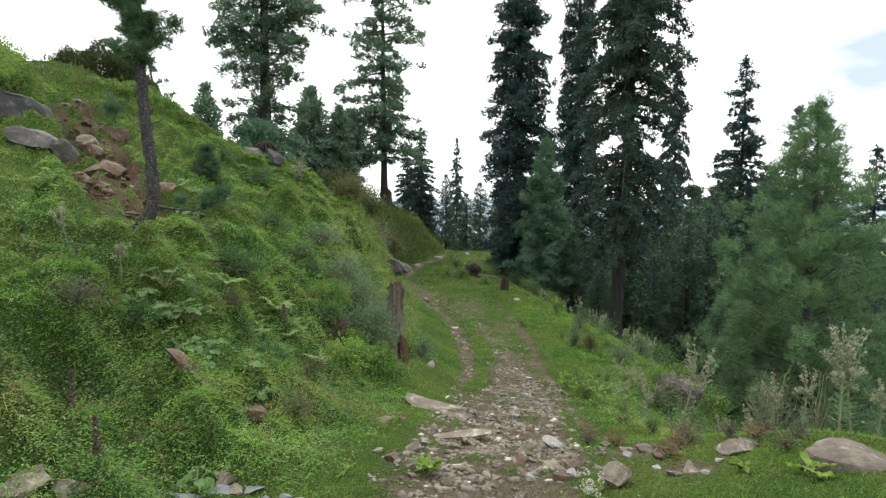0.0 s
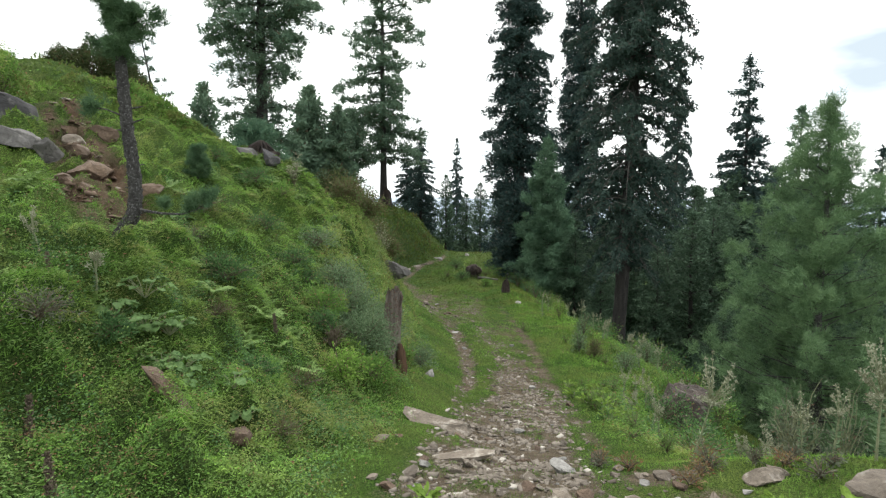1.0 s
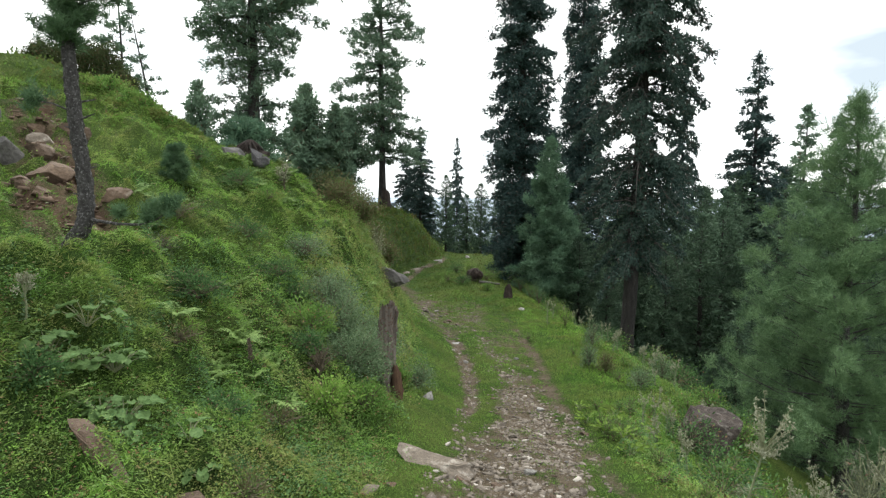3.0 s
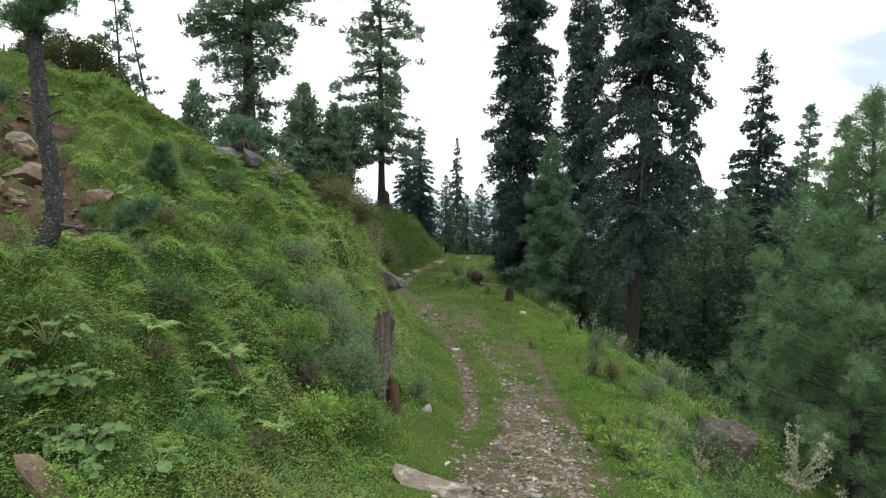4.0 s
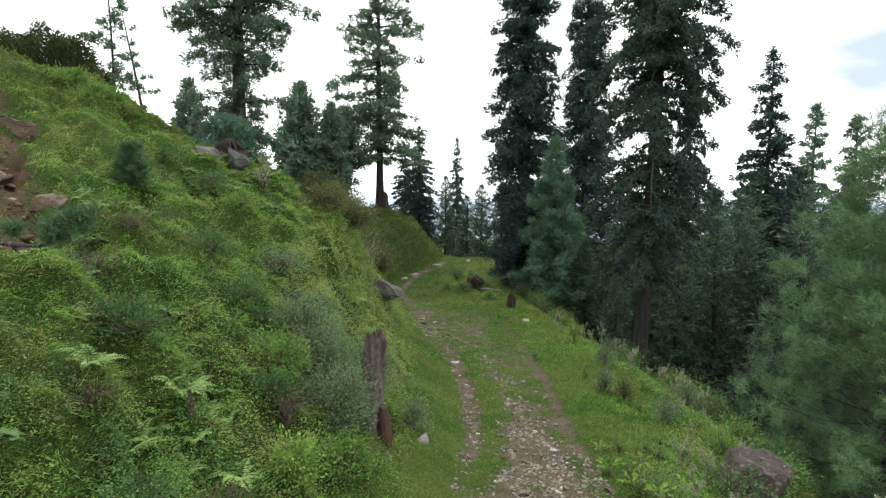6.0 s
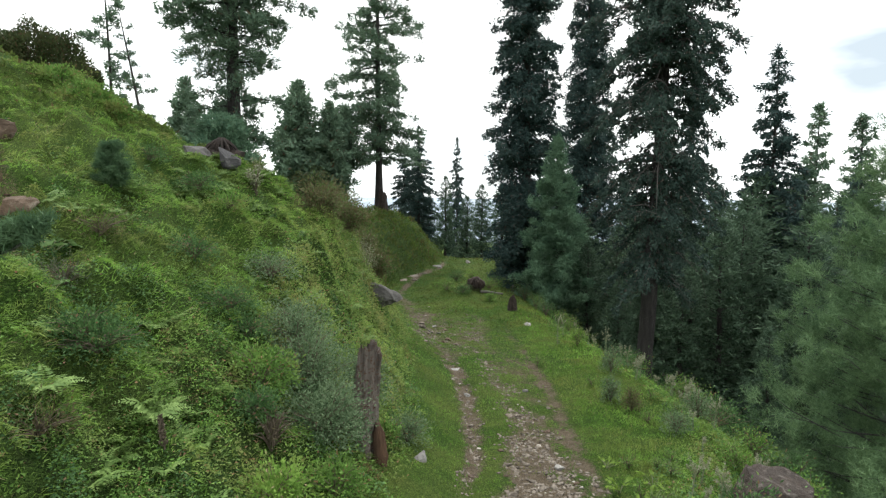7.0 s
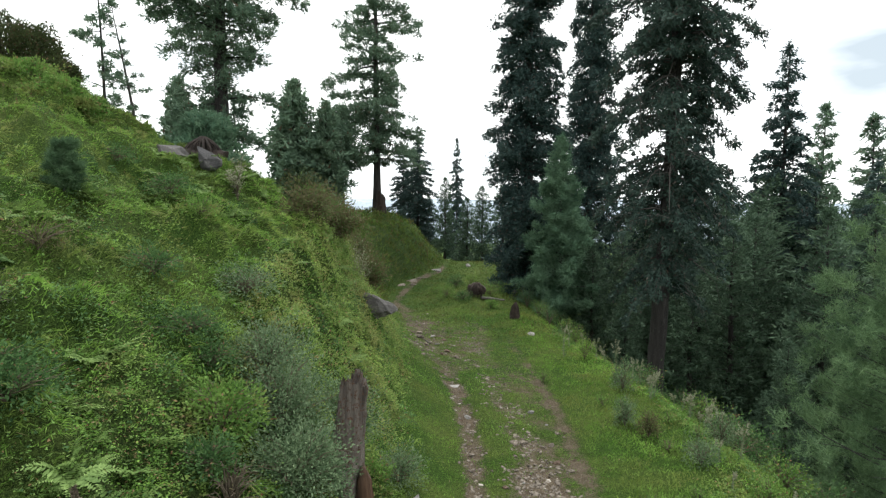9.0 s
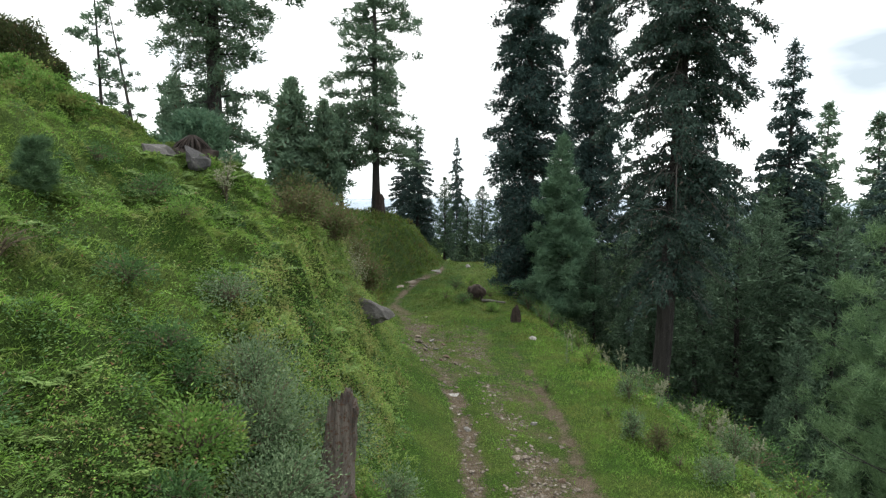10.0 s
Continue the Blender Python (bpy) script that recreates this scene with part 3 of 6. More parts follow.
        w = out * rng.uniform(0.3, 1.0, n)[:, None] + side * (np.sign(across) * rng.uniform(0.2, 0.9, n))[:, None] + rng.normal(size=(n, 3)) * 0.25
        w[:, 2] -= hang * rng.uniform(0.2, 2.0, n)
        base.append(p)
        way.append(w)
        size.append(np.full(n, sprig) * rng.uniform(0.6, 1.3, n) * (0.75 + 0.35 * min(1, ln / 2)))
    n = 26
    tip = np.stack([np.zeros(n), np.zeros(n), height * (1 - 0.035 * rng.random(n))], 1) + [sway[-1, 0], sway[-1, 1], 0]
    base.append(tip)
    way.append(rng.normal(size=(n, 3)) * 0.5 + [0, 0, 0.9])
    size.append(np.full(n, sprig * 0.8))
    base, way, size = np.concatenate(base), unit(np.concatenate(way)), np.concatenate(size)
    return dict(trunk=trunk, branch_work=mesh_of("branch_work", *gather(limbs), bark if not dead else [M_TWIG]),
                base=base, way=way, size=size, mat=mat, rng=rng)


def flat_sprays(c, per=3, slim=0.34):
    """Fir and spruce twigs: slim pointed sprigs fanned at each place."""
    rng, pieces = c["rng"], []
    for k in range(per):
        w = c["way"] + rng.normal(size=c["way"].shape) * 0.55
        b = c["base"] + rng.normal(size=c["base"].shape) * (0.30 * c["size"][:, None])
        pieces.append(sprigs(b, w, c["size"] * rng.uniform(0.6, 1.2, len(b)), c["size"] * slim, rng))
    return mesh_of("crown", *gather(pieces), c["mat"])


def needle_tufts(c, per=12, long=0.2, wide=0.012, spread=0.75):
    """Pine needles: bundles of long thin needles that fan out at each place."""
    rng, pieces = c["rng"], []
    for k in range(per):
        w = c["way"] + rng.normal(size=c["way"].shape) * spread
        w[:, 2] += 0.15
        b = c["base"] + rng.normal(size=c["base"].shape) * long * 0.2
        pieces.append(sprigs(b, w, long * rng.uniform(0.6, 1.2, len(w)), wide, rng))
    return mesh_of("crown", *gather(pieces), c["mat"])


def bunched(c, every, spread):
    """Draws the twigs of a crown together into bunches, as on a pine."""
    rng, n = c["rng"], len(c["base"])
    order = np.arange(n)
    centre = (order // every) * every
    c["base"] = c["base"][centre] + rng.normal(size=(n, 3)) * spread
    c["way"] = unit(c["way"][centre] * 0.6 + unit(c["base"] - c["base"][centre]) * 0.5 + [0, 0, 0.35])
    return c


def plant_tree(name, c, crown, x, y, turn, label, group="", z=None, scale=1.0, category="tree", lean=(0, 0)):
    z = gz(x, y) if z is None else z
    m = pose(x, y, z, lean[0], lean[1], turn) @ Matrix.Diagonal((scale, scale, scale, 1))
    ob = empty(name, m, label, category, group)
    part("trunk", c["trunk"], ob)
    part("branch_work", c["branch_work"], ob)
    part("crown", crown, ob)
    return ob


def again(tree, x, y, turn, scale=1.0, label="", stretch=1.0, z=None):
    m = pose(x, y, gz(x, y) if z is None else z, 0, 0, turn)
    ob = copy_thing(tree, m)
    ob.matrix_basis = m @ Matrix.Diagonal((scale, scale, scale * stretch, 1))
    if label:
        ob["label"] = label
    return ob


FIRS, PINES, FAR = "tall dark firs", "pines on the slope", "distant conifers"

# the great firs
c = conifer(11, 28, 0.30, 0.15, 3.2, 330, 0.66, 0.24, 0.36, 48, M_OLDFIR, M_BARK, gaps=0.28, dead=44, thin_top=True, sprig=0.155, hang=0.9, sides=26, bend=0.12, wild=0.17,
            shape=((0, 0.5), (0.1, 0.72), (0.2, 0.85), (0.4, 0.98), (0.6, 0.98), (0.8, 0.6), (1, 0.04)), even=(0.4, 1.1))
plant_tree("fir_tree", c, flat_sprays(c, 6, 0.42), 8.2, 26.6, 20, "towering dark fir with a bare lower trunk and hanging dead twigs", FIRS, lean=(0, 2.0))
c = conifer(12, 31, 0.40, 0.03, 3.4, 420, 0.40, 0.26, 0.40, 38, M_FIR, M_BARK, sprig=0.20, hang=0.45, wild=0.32, thin_top=True,
            shape=((0, 0.9), (0.26, 0.93), (0.4, 0.76), (0.6, 0.64), (0.8, 0.42), (1, 0.04)), even=(0.6, 1.08))
column_fir = plant_tree("fir_tree", c, flat_sprays(c, 5, 0.42), 5.75, 43, 70, "tall narrow fir with dense dark drooping branches", FIRS)
again(column_fir, 13.7, 58, 200, 1.05, "tall dark fir rising behind the others", 1.25)

# layered trees on the ridge and the knoll
c = conifer(21, 20, 0.33, 0.13, 3.6, 170, 0.22, 0.14, 0.27, 46, M_SPRUCE, M_BARK, gaps=0.36, sprig=0.17, hang=0.25, gap_from=0.2, wild=0.12,
            shape=((0, 0.6), (0.08, 0.66), (0.12, 0.5), (0.15, 0.3), (0.17, 0.34), (0.22, 0.6), (0.3, 0.92), (0.45, 1.0), (0.7, 0.75), (1, 0.04)), even=(0.4, 1.12))
plant_tree("cedar_tree", c, flat_sprays(bunched(c, 4, 0.11), 9, 0.30), -8.9, 29.0, 40, "large conifer with broad layered branches behind the ridge")
c = conifer(22, 31, 0.36, 0.15, 6.2, 185, 0.20, 0.20, 0.22, 26, M_SPRUCE, M_BARK, gaps=0.55, sprig=0.27, hang=0.2, gap_from=0.28, wild=0.12,
            shape=((0, 0.68), (0.1, 0.78), (0.22, 0.68), (0.3, 0.72), (0.36, 1.0), (0.5, 0.95), (0.7, 0.6), (1, 0.04)), even=(0.3, 1.1))
plant_tree("cedar_tree", c, flat_sprays(bunched(c, 4, 0.16), 7, 0.34), -6.2, 60, 110, "tall layered conifer with a bare trunk on the grassy knoll")

# slender far conifers: place, turn, height of the tip, width
c = conifer(31, 26, 0.3, 0.1, 5.4, 175, 0.50, 0.22, 0.28, 26, M_FIR, M_BARK, top_power=0.85, gaps=0.15, sprig=0.27, hang=0.5, belly=0.1, wild=0.15)
slim = plant_tree("fir_tree", c, flat_sprays(c, 4, 0.44), 22.3, 42.5, 0, "slender dark fir standing alone against the sky", FAR, scale=(15.0 - gz(22.3, 42.5)) / 26)


def sized(tree, tall, x, y, turn, tip, wide, label):
    s = (tip - gz(x, y)) / tall
    return again(tree, x, y, turn, s * wide, label, 1 / wide)


for x, y, turn, tip, wide, label in (
        (2.2, 90, 80, 14.8, 0.6, "far thin fir beyond the crest"), (-2.7, 70, 190, 13.6, 1.25, "slender fir behind the knoll"),
        (-4.6, 74, 20, 12.0, 1.25, "slender fir behind the knoll"), (21.6, 33.5, 20, 6.8, 1.2, "broad dark fir in the forest on the slope"),
        (28.0, 52.0, 40, 6.0, 1.4, "broad dark fir in the forest on the slope"), (34.0, 60.0, 140, 7.0, 1.4, "broad dark fir in the forest on the slope"), (41.0, 70.0, 10, 8.0, 1.5, "broad dark fir in the forest on the slope"), (19.0, 62.0, 250, 7.5, 1.4, "broad dark fir in the forest on the slope"),
        (25.0, 38.5, 60, 6.0, 1.2, "broad dark fir in the forest on the slope"),
        (30.5, 40, 100, 8.2, 1.2, "broad dark fir in the forest on the slope"), (22.8, 56, 15, 20.5, 0.55, "thin fir standing behind the great fir")):
    sized(slim, 26, x, y, turn, tip, wide, label)
c = conifer(33, 17, 0.2, 0.05, 1.75, 130, 0.3, 0.3, 0.30, 24, M_SPRUCE, M_BARK, top_power=0.5, gaps=0.3, sprig=0.28, hang=0.2, belly=0.2)
blunt = plant_tree("fir_tree", c, flat_sprays(c, 7, 0.34), 47.6, 76.6, 130, "distant blunt-topped fir on the slope", FAR, scale=(17.3 - gz(47.6, 76.6)) / 17)
sized(blunt, 17, 32.7, 48.6, 250, 11.5, 1.1, "distant blunt-topped fir on the slope")
THIN = "thin skyline pines"
c = conifer(32, 24, 0.20, 0.2, 2.6, 60, 0.15, 0.25, 0.26, 24, M_SPRUCE, M_BARK, top_power=0.3, gaps=0.5, sprig=0.26, hang=0.2, belly=0.1, bend=0.3, wild=0.15)
plant_tree("pine_tree", c, flat_sprays(bunched(c, 5, 0.12), 6, 0.42), -36.7, 68, 0, "thin sparse pine on the skyline behind the hill", THIN, scale=(33.0 - gz(-36.7, 68)) / 24, lean=(0, -1.5))
c = conifer(34, 27, 0.30, 0.3, 2.3, 34, 0.05, 0.15, 0.22, 20, M_SPRUCE, M_BARK, top_power=0.3, gaps=0.5, sprig=0.26, hang=0.15, belly=0.1, dead=16)
plant_tree("pine_tree", c, flat_sprays(bunched(c, 6, 0.12), 6, 0.42), -31.5, 68, 0, "leaning half bare pine on the skyline behind the hill", THIN, lean=(0, -9.0))

# soft young pines
c = conifer(41, 12.5, 0.14, 0.08, 3.0, 150, 0.05, 0.38, 0.34, 38, M_PINE, M_BARK, top_power=0.75, sprig=0.24, hang=-0.2, belly=0.15, gaps=0.12)
plant_tree("pine_tree", c, flat_sprays(bunched(c, 4, 0.10), 9, 0.2), 7.0, 38.5, 0, "soft green young pine at the edge of the slope", PINES, scale=0.9)
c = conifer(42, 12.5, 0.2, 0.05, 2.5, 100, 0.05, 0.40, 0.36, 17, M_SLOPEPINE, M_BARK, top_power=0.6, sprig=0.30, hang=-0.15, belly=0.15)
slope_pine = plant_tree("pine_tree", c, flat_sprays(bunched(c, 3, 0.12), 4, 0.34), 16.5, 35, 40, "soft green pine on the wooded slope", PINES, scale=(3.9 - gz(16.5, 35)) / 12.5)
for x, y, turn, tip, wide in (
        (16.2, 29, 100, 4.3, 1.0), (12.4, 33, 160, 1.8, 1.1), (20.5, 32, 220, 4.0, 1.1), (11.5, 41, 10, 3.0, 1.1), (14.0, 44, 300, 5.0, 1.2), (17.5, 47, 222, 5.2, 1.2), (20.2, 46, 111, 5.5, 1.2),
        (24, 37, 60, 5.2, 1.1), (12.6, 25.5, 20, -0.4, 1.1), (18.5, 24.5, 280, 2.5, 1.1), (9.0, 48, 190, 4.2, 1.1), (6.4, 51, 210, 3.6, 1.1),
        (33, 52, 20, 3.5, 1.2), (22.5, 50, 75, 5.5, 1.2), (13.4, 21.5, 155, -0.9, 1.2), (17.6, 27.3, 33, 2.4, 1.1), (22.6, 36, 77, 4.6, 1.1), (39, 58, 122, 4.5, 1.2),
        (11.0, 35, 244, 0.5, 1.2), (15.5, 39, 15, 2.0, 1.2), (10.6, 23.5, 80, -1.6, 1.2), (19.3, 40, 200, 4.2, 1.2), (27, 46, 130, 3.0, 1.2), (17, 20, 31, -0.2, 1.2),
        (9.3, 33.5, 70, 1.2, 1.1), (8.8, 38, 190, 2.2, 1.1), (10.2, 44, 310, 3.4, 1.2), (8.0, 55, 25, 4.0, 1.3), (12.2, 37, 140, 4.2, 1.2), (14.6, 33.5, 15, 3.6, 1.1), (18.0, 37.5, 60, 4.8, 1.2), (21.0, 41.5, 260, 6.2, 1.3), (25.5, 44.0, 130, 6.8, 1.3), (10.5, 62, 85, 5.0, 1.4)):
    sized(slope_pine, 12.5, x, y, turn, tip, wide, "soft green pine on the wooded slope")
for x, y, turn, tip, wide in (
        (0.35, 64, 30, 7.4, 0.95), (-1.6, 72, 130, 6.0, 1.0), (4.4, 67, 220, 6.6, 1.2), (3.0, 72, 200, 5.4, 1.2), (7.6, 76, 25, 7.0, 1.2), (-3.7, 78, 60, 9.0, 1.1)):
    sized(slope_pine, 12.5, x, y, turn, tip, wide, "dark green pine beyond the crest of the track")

c = conifer(44, 7.7 - gz(-8.3, 26), 0.06, 0.02, 1.7, 70, 0.1, 0.35, 0.40, 30, M_PINE, M_BARK, top_power=0.5, sprig=0.2, hang=-0.1, belly=0.2)
plant_tree("pine_tree", c, flat_sprays(bunched(c, 3, 0.10), 6, 0.35), -8.3, 26.0, 0, "low soft green pine at the foot of the large conifer", PINES)

# round-topped pines behind the ridge
c = conifer(43, 10.5, 0.22, 0.1, 2.9, 95, 0.0, 0.45, 0.40, 15, M_SPRUCE, M_BARK, top_power=0.66, sprig=0.44, hang=-0.05, belly=0.3)
round_pine = plant_tree("pine_tree", c, flat_sprays(bunched(c, 2, 0.15), 5, 0.45), -11.9, 52, 40, "broad round-topped pine behind the ridge", "pines behind the ridge")
for x, y, turn, tip, wide in ((-9.6, 53, 100, 13.0, 0.95), (-12.7, 54, 10, 14.6, 0.7), (-11.0, 58, 300, 11.5, 1.0), (-22.7, 55, 20, 15.3, 0.75)):
    sized(round_pine, 10.5, x, y, turn, tip, wide, "broad round-topped pine behind the ridge")

c = conifer(45, 10.0, 0.17, 0.42, 2.5, 70, 0.0, 0.35, 0.36, 18, M_SPRUCE, M_BARK, top_power=0.5, sprig=0.36, hang=0.0, belly=0.2, wild=0.15)
bare_pine = plant_tree("pine_tree", c, flat_sprays(bunched(c, 3, 0.15), 6, 0.36), -9.0, 57, 0, "pine with a bare lower trunk behind the ridge", "pines behind the ridge", scale=0.95)
again(bare_pine, -10.4, 60, 130, 0.95)

# the soft pine beside the track, seen close
c = conifer(51, 7.2 - gz(11.8, 18.0), 0.18, 0.06, 4.3, 210, -0.12, 0.42, 0.34, 26, M_EDGEPINE, M_BARKGREY, top_power=0.85, sprig=0.2, hang=-0.5, belly=0.2, limb=0.42, wild=0.14)
plant_tree("pine_tree", c, needle_tufts(bunched(c, 12, 0.12), 15, 0.22, 0.014, 0.95), 11.8, 18.0, 0, "soft long-needled pine growing on the drop beside the track", PINES)


# the leaning pine on the bank: bare curved trunk, needles at the top, one low branch
def leaning_pine(x, y):
    rng = np.random.default_rng(61)
    ob = empty("pine_tree", pose(x, y, gz(x, y) - 0.12) @ Matrix.Scale(1.16, 4), "leaning pine with dark scaly bark and one low branch", "tree")
    hs = np.linspace(0, 1, 150)
    z = hs * 5.6
    path = np.stack([curve([0.0, 0.42, 0.66, 0.92, 1.22, 2.1, 2.8, 4, 5.6], [-0.30, -0.22, -0.09, 0.06, 0.09, 0.03, -0.01, -0.05, -0.10], z), 0.02 * np.sin(z * 2), z - 0.25], 1)
    v, f = tube(path, np.interp(z, [0, 0.25, 0.6, 2, 4, 5.6], [0.18, 0.125, 0.090, 0.070, 0.047, 0.012]), 26)
    v += rng.normal(size=v.shape) * 0.0065 + 0.006 * np.sin(v[:, 2:3] * 31 + 6 * np.sin(np.arctan2(v[:, 1:2], v[:, 0:1]) * 3))
    stem = part("trunk", mesh_of("trunk", v, f, M_BARKGREY, smooth=True), ob, "dark grey scaly bark")
    base, way = [], []

    def limb(pts, r):
        pts = np.concatenate([pts, pts[-1:] + (pts[-1:] - pts[-2:-1]) * 0.12])
        rad = np.append(np.linspace(r, r * 0.4, len(pts) - 1), 0.001)
        part("branch", mesh_of("branch", *tube(pts, rad, 7), M_BARKGREY, smooth=True), stem)

    top = lambda h: np.array([np.interp(h, z, path[:, 0]), 0, h - 0.25])
    for k in range(100):  # whorled branches near the top
        h, az = 2.92 + 2.5 * rng.random() ** 0.9, rng.random() * 6.283
        out = np.array([math.cos(az), math.sin(az), 0.15])
        ln = rng.uniform(0.10, 0.38) * (1.1 - 0.10 * (h - 2.7))
        p0 = top(h)
        if k < 14:
            limb(np.stack([p0, p0 + out * ln * 0.6, p0 + out * ln + [0, 0, 0.05]]), 0.018)
        m = int(ln * 85)
        s = rng.uniform(0.15, 1, m)[:, None]
        base.append(p0 + out * ln * s + rng.normal(size=(m, 3)) * 0.05)
        way.append(np.tile(out, (m, 1)) + [0, 0, 0.1])
    for h, az, ln in ((1.95, 3.0, 0.16), (2.25, 0.4, 0.2), (2.5, 2.6, 0.22), (1.5, 0.2, 0.14), (1.2, 3.3, 0.12), (0.85, 0.1, 0.2), (2.05, 6.0, 0.26)):  # dead stubs
        out = np.array([math.cos(az), math.sin(az), 0.25])
        limb(np.stack([top(h), top(h) + out * ln * 0.6, top(h) + out * ln]), 0.016)
    # stub of a second stem at the foot, and the low branch to the side
    limb(np.array([[0.02, -0.08, 0.1], [-0.10, -0.13, 0.18], [-0.14, -0.14, 0.30], [-0.11, -0.14, 0.40]]), 0.05)
    low = np.array([[0.05, 0, 0.70], [0.24, 0, 0.66], [0.45, -0.02, 0.63], [0.72, -0.05, 0.62], [0.92, -0.06, 0.68], [1.08, -0.05, 0.78]])
    limb(low, 0.022)
    for e in ((0.44, -0.04, 3.14), (-0.32, 0.0, 2.84), (-0.42, -0.05, 2.02)):  # the limbs that carry the outer tufts
        o = top(e[2] + 0.12)
        limb(np.stack([o, o * 0.45 + np.array(e) * 0.55 + [0, 0, 0.03], np.array(e)]), 0.014)
    for c, n, sp in (((0.50, -0.05, 0.75), 12, 0.03), ((0.88, -0.06, 0.75), 30, 0.05), ((1.10, -0.05, 0.84), 26, 0.05), ((-0.42, -0.05, 2.05), 24, 0.07),
                     ((0.28, -0.04, 3.08), 16, 0.09), ((0.44, -0.04, 3.16), 18, 0.06), ((-0.32, 0.0, 2.86), 10, 0.05)):
        base.append(np.array(c) + rng.normal(size=(n, 3)) * sp)
        way.append(rng.normal(size=(n, 3)) * 0.4 + [0, 0, 0.7])
    b = dict(base=np.concatenate(base), way=unit(np.concatenate(way)), mat=M_NEARPINE, rng=rng)
    part("crown", needle_tufts(b, 34, 0.12, 0.009, 0.8), ob)


leaning_pine(-4.84, 9.3)
c = conifer(62, 1.05, 0.03, 0.0, 0.5, 46, 0.0, 0.6, 0.3, 42, M_NEARPINE, M_BARKGREY, top_power=0.45, sprig=0.15, hang=-0.5, belly=0.2)
plant_tree("pine_sapling", c, needle_tufts(c, 24, 0.16, 0.010), -6.15, 14.9, 0, scale=0.72, label="bushy little pine sapling growing on the grassy bank")


# ---- rocks ----
def rock_mesh(name, seed, size, mat, cuts=9, rough=0.045, level=3, flat=0.0):
    """An angular stone: a ball cut flat on many sides, with broken edges and a pitted face."""
    rng = np.random.default_rng(seed)
    bm = bmesh.new()
    bmesh.ops.create_icosphere(bm, subdivisions=level, radius=1.0)
    p = np.array([v.co[:] for v in bm.verts])
    if flat:  # a bedded slab: split flat above and below
        p = np.sign(p) * np.abs(p) ** 0.6
        p[:, 2] = np.clip(p[:, 2], -flat, flat) * (0.72 / flat)
        p *= 0.85
    for k in range(cuts):
        n = unit(rng.normal(size=3))
        over = np.clip(p @ n - rng.uniform(0.34, 0.72), 0, None)
        p -= over[:, None] * n
    q = p * 3.1 + seed
    p += unit(p) * (rough * (np.sin(q[:, 0] * 1.3 + np.sin(q[:, 1] * 1.7)) * np.sin(q[:, 2] * 1.5 + q[:, 1]) + 0.5 * np.sin(q[:, 0] * 3.7 + q[:, 2] * 2.9)))[:, None]
    p += rng.normal(size=p.shape) * rough * 0.18
    p *= np.array(size) / 2 / 0.72
    for v, co in zip(bm.verts, p):
        v.co = co
    me = bpy.data.meshes.new(name)
    bm.to_mesh(me)
    bm.free()
    me.materials.append(mat)
    return me


def rock(name, seed, x, y, size, mat, label, sink=0.35, turn=0, tilt=(0, 0), category="rock", group="", z=None, level=3, cuts=9, flat=0.0):
    z = (gz(x, y) if z is None else z) + size[2] * (0.5 - sink)
    ob = part(name, rock_mesh(name, seed, size, mat, level=level, cuts=cuts, flat=flat), at=pose(x, y, z, tilt[0], tilt[1], turn))
    return tagged(ob, label, category, group)


rock("boulder", 1, -11.1, 14.1, (1.95, 1.6, 1.95), M_BOULDER, "big dark grey weathered boulder half buried in the bank", 0.5, 65, (0, 8), level=4, cuts=11, z=5.95)
rock("boulder", 29, -12.2, 13.9, (1.2, 1.3, 1.9), M_BOULDER, "dark grey boulder standing against a bigger one", 0.5, 15, (0, 6), level=4, cuts=11, z=6.0)
rock("boulder", 2, -10.95, 12.65, (1.9, 0.9, 0.8), M_ROCK, "low grey slanting boulder half buried in grass", 0.5, -8, (0, 24), level=4, cuts=8, z=5.95)
rock("boulder", 3, -9.3, 13.1, (0.95, 0.75, 0.62), M_ROCK, "small grey boulder lying at the foot of a bigger one", 0.5, 30, level=4, cuts=16, z=5.5)
rock("boulder", 30, -8.75, 13.2, (0.6, 0.5, 0.5), M_ROCK, "small grey boulder lying beside another", 0.5, 75, (0, 20), level=4, cuts=16, z=5.3)
rock("boulder", 4, 5.65, 13.4, (1.08, 0.95, 1.55), M_DARKROCK, "brown boulder hanging over the edge of the track", 0.22, 35, (10, 30), level=4, cuts=9)
rock("boulder", 5, 3.95, 5.15, (1.6, 1.0, 1.2), M_TANROCK, "pale tan boulder bedded in the grass verge", 1.1, -10, (0, 12), level=4, cuts=10)
rock("rock", 6, 3.11, 5.8, (0.3, 0.22, 0.2), M_TANROCK, "broken tan rock in the grass verge", 0.3, 10)
rock("rock", 7, 1.66, 5.2, (0.27, 0.24, 0.24), M_TANROCK, "pale blocky rock beside the track", 0.25, 35, cuts=12)
rock("rock", 8, 1.47, 7.1, (0.36, 0.24, 0.15), M_WHITEROCK, "pale grey slab of rock by the track", 0.3, -30, (0, 15))
rock("rock_slab", 9, -0.12, 9.75, (1.05, 0.5, 0.18), M_TANROCK, "long flat tan rock slab beside the track", 0.35, -22, (4, 6), level=4, flat=0.45, cuts=12)
rock("rock_slab", 10, 0.22, 7.9, (0.9, 0.36, 0.16), M_TANROCK, "flat tan slab bedded in the track", 0.4, 12, (0, -5), level=4, flat=0.45, cuts=12)
rock("rock", 11, -0.3, 13.3, (0.26, 0.2, 0.2), M_WHITEROCK, "white and dark mottled rock beside the stump", 0.25, 50)
rock("rock_slab", 12, 0.45, 21.3, (0.34, 0.55, 0.12), M_WHITEROCK, "pale worn rock in the wheel rut", 0.5, 10)
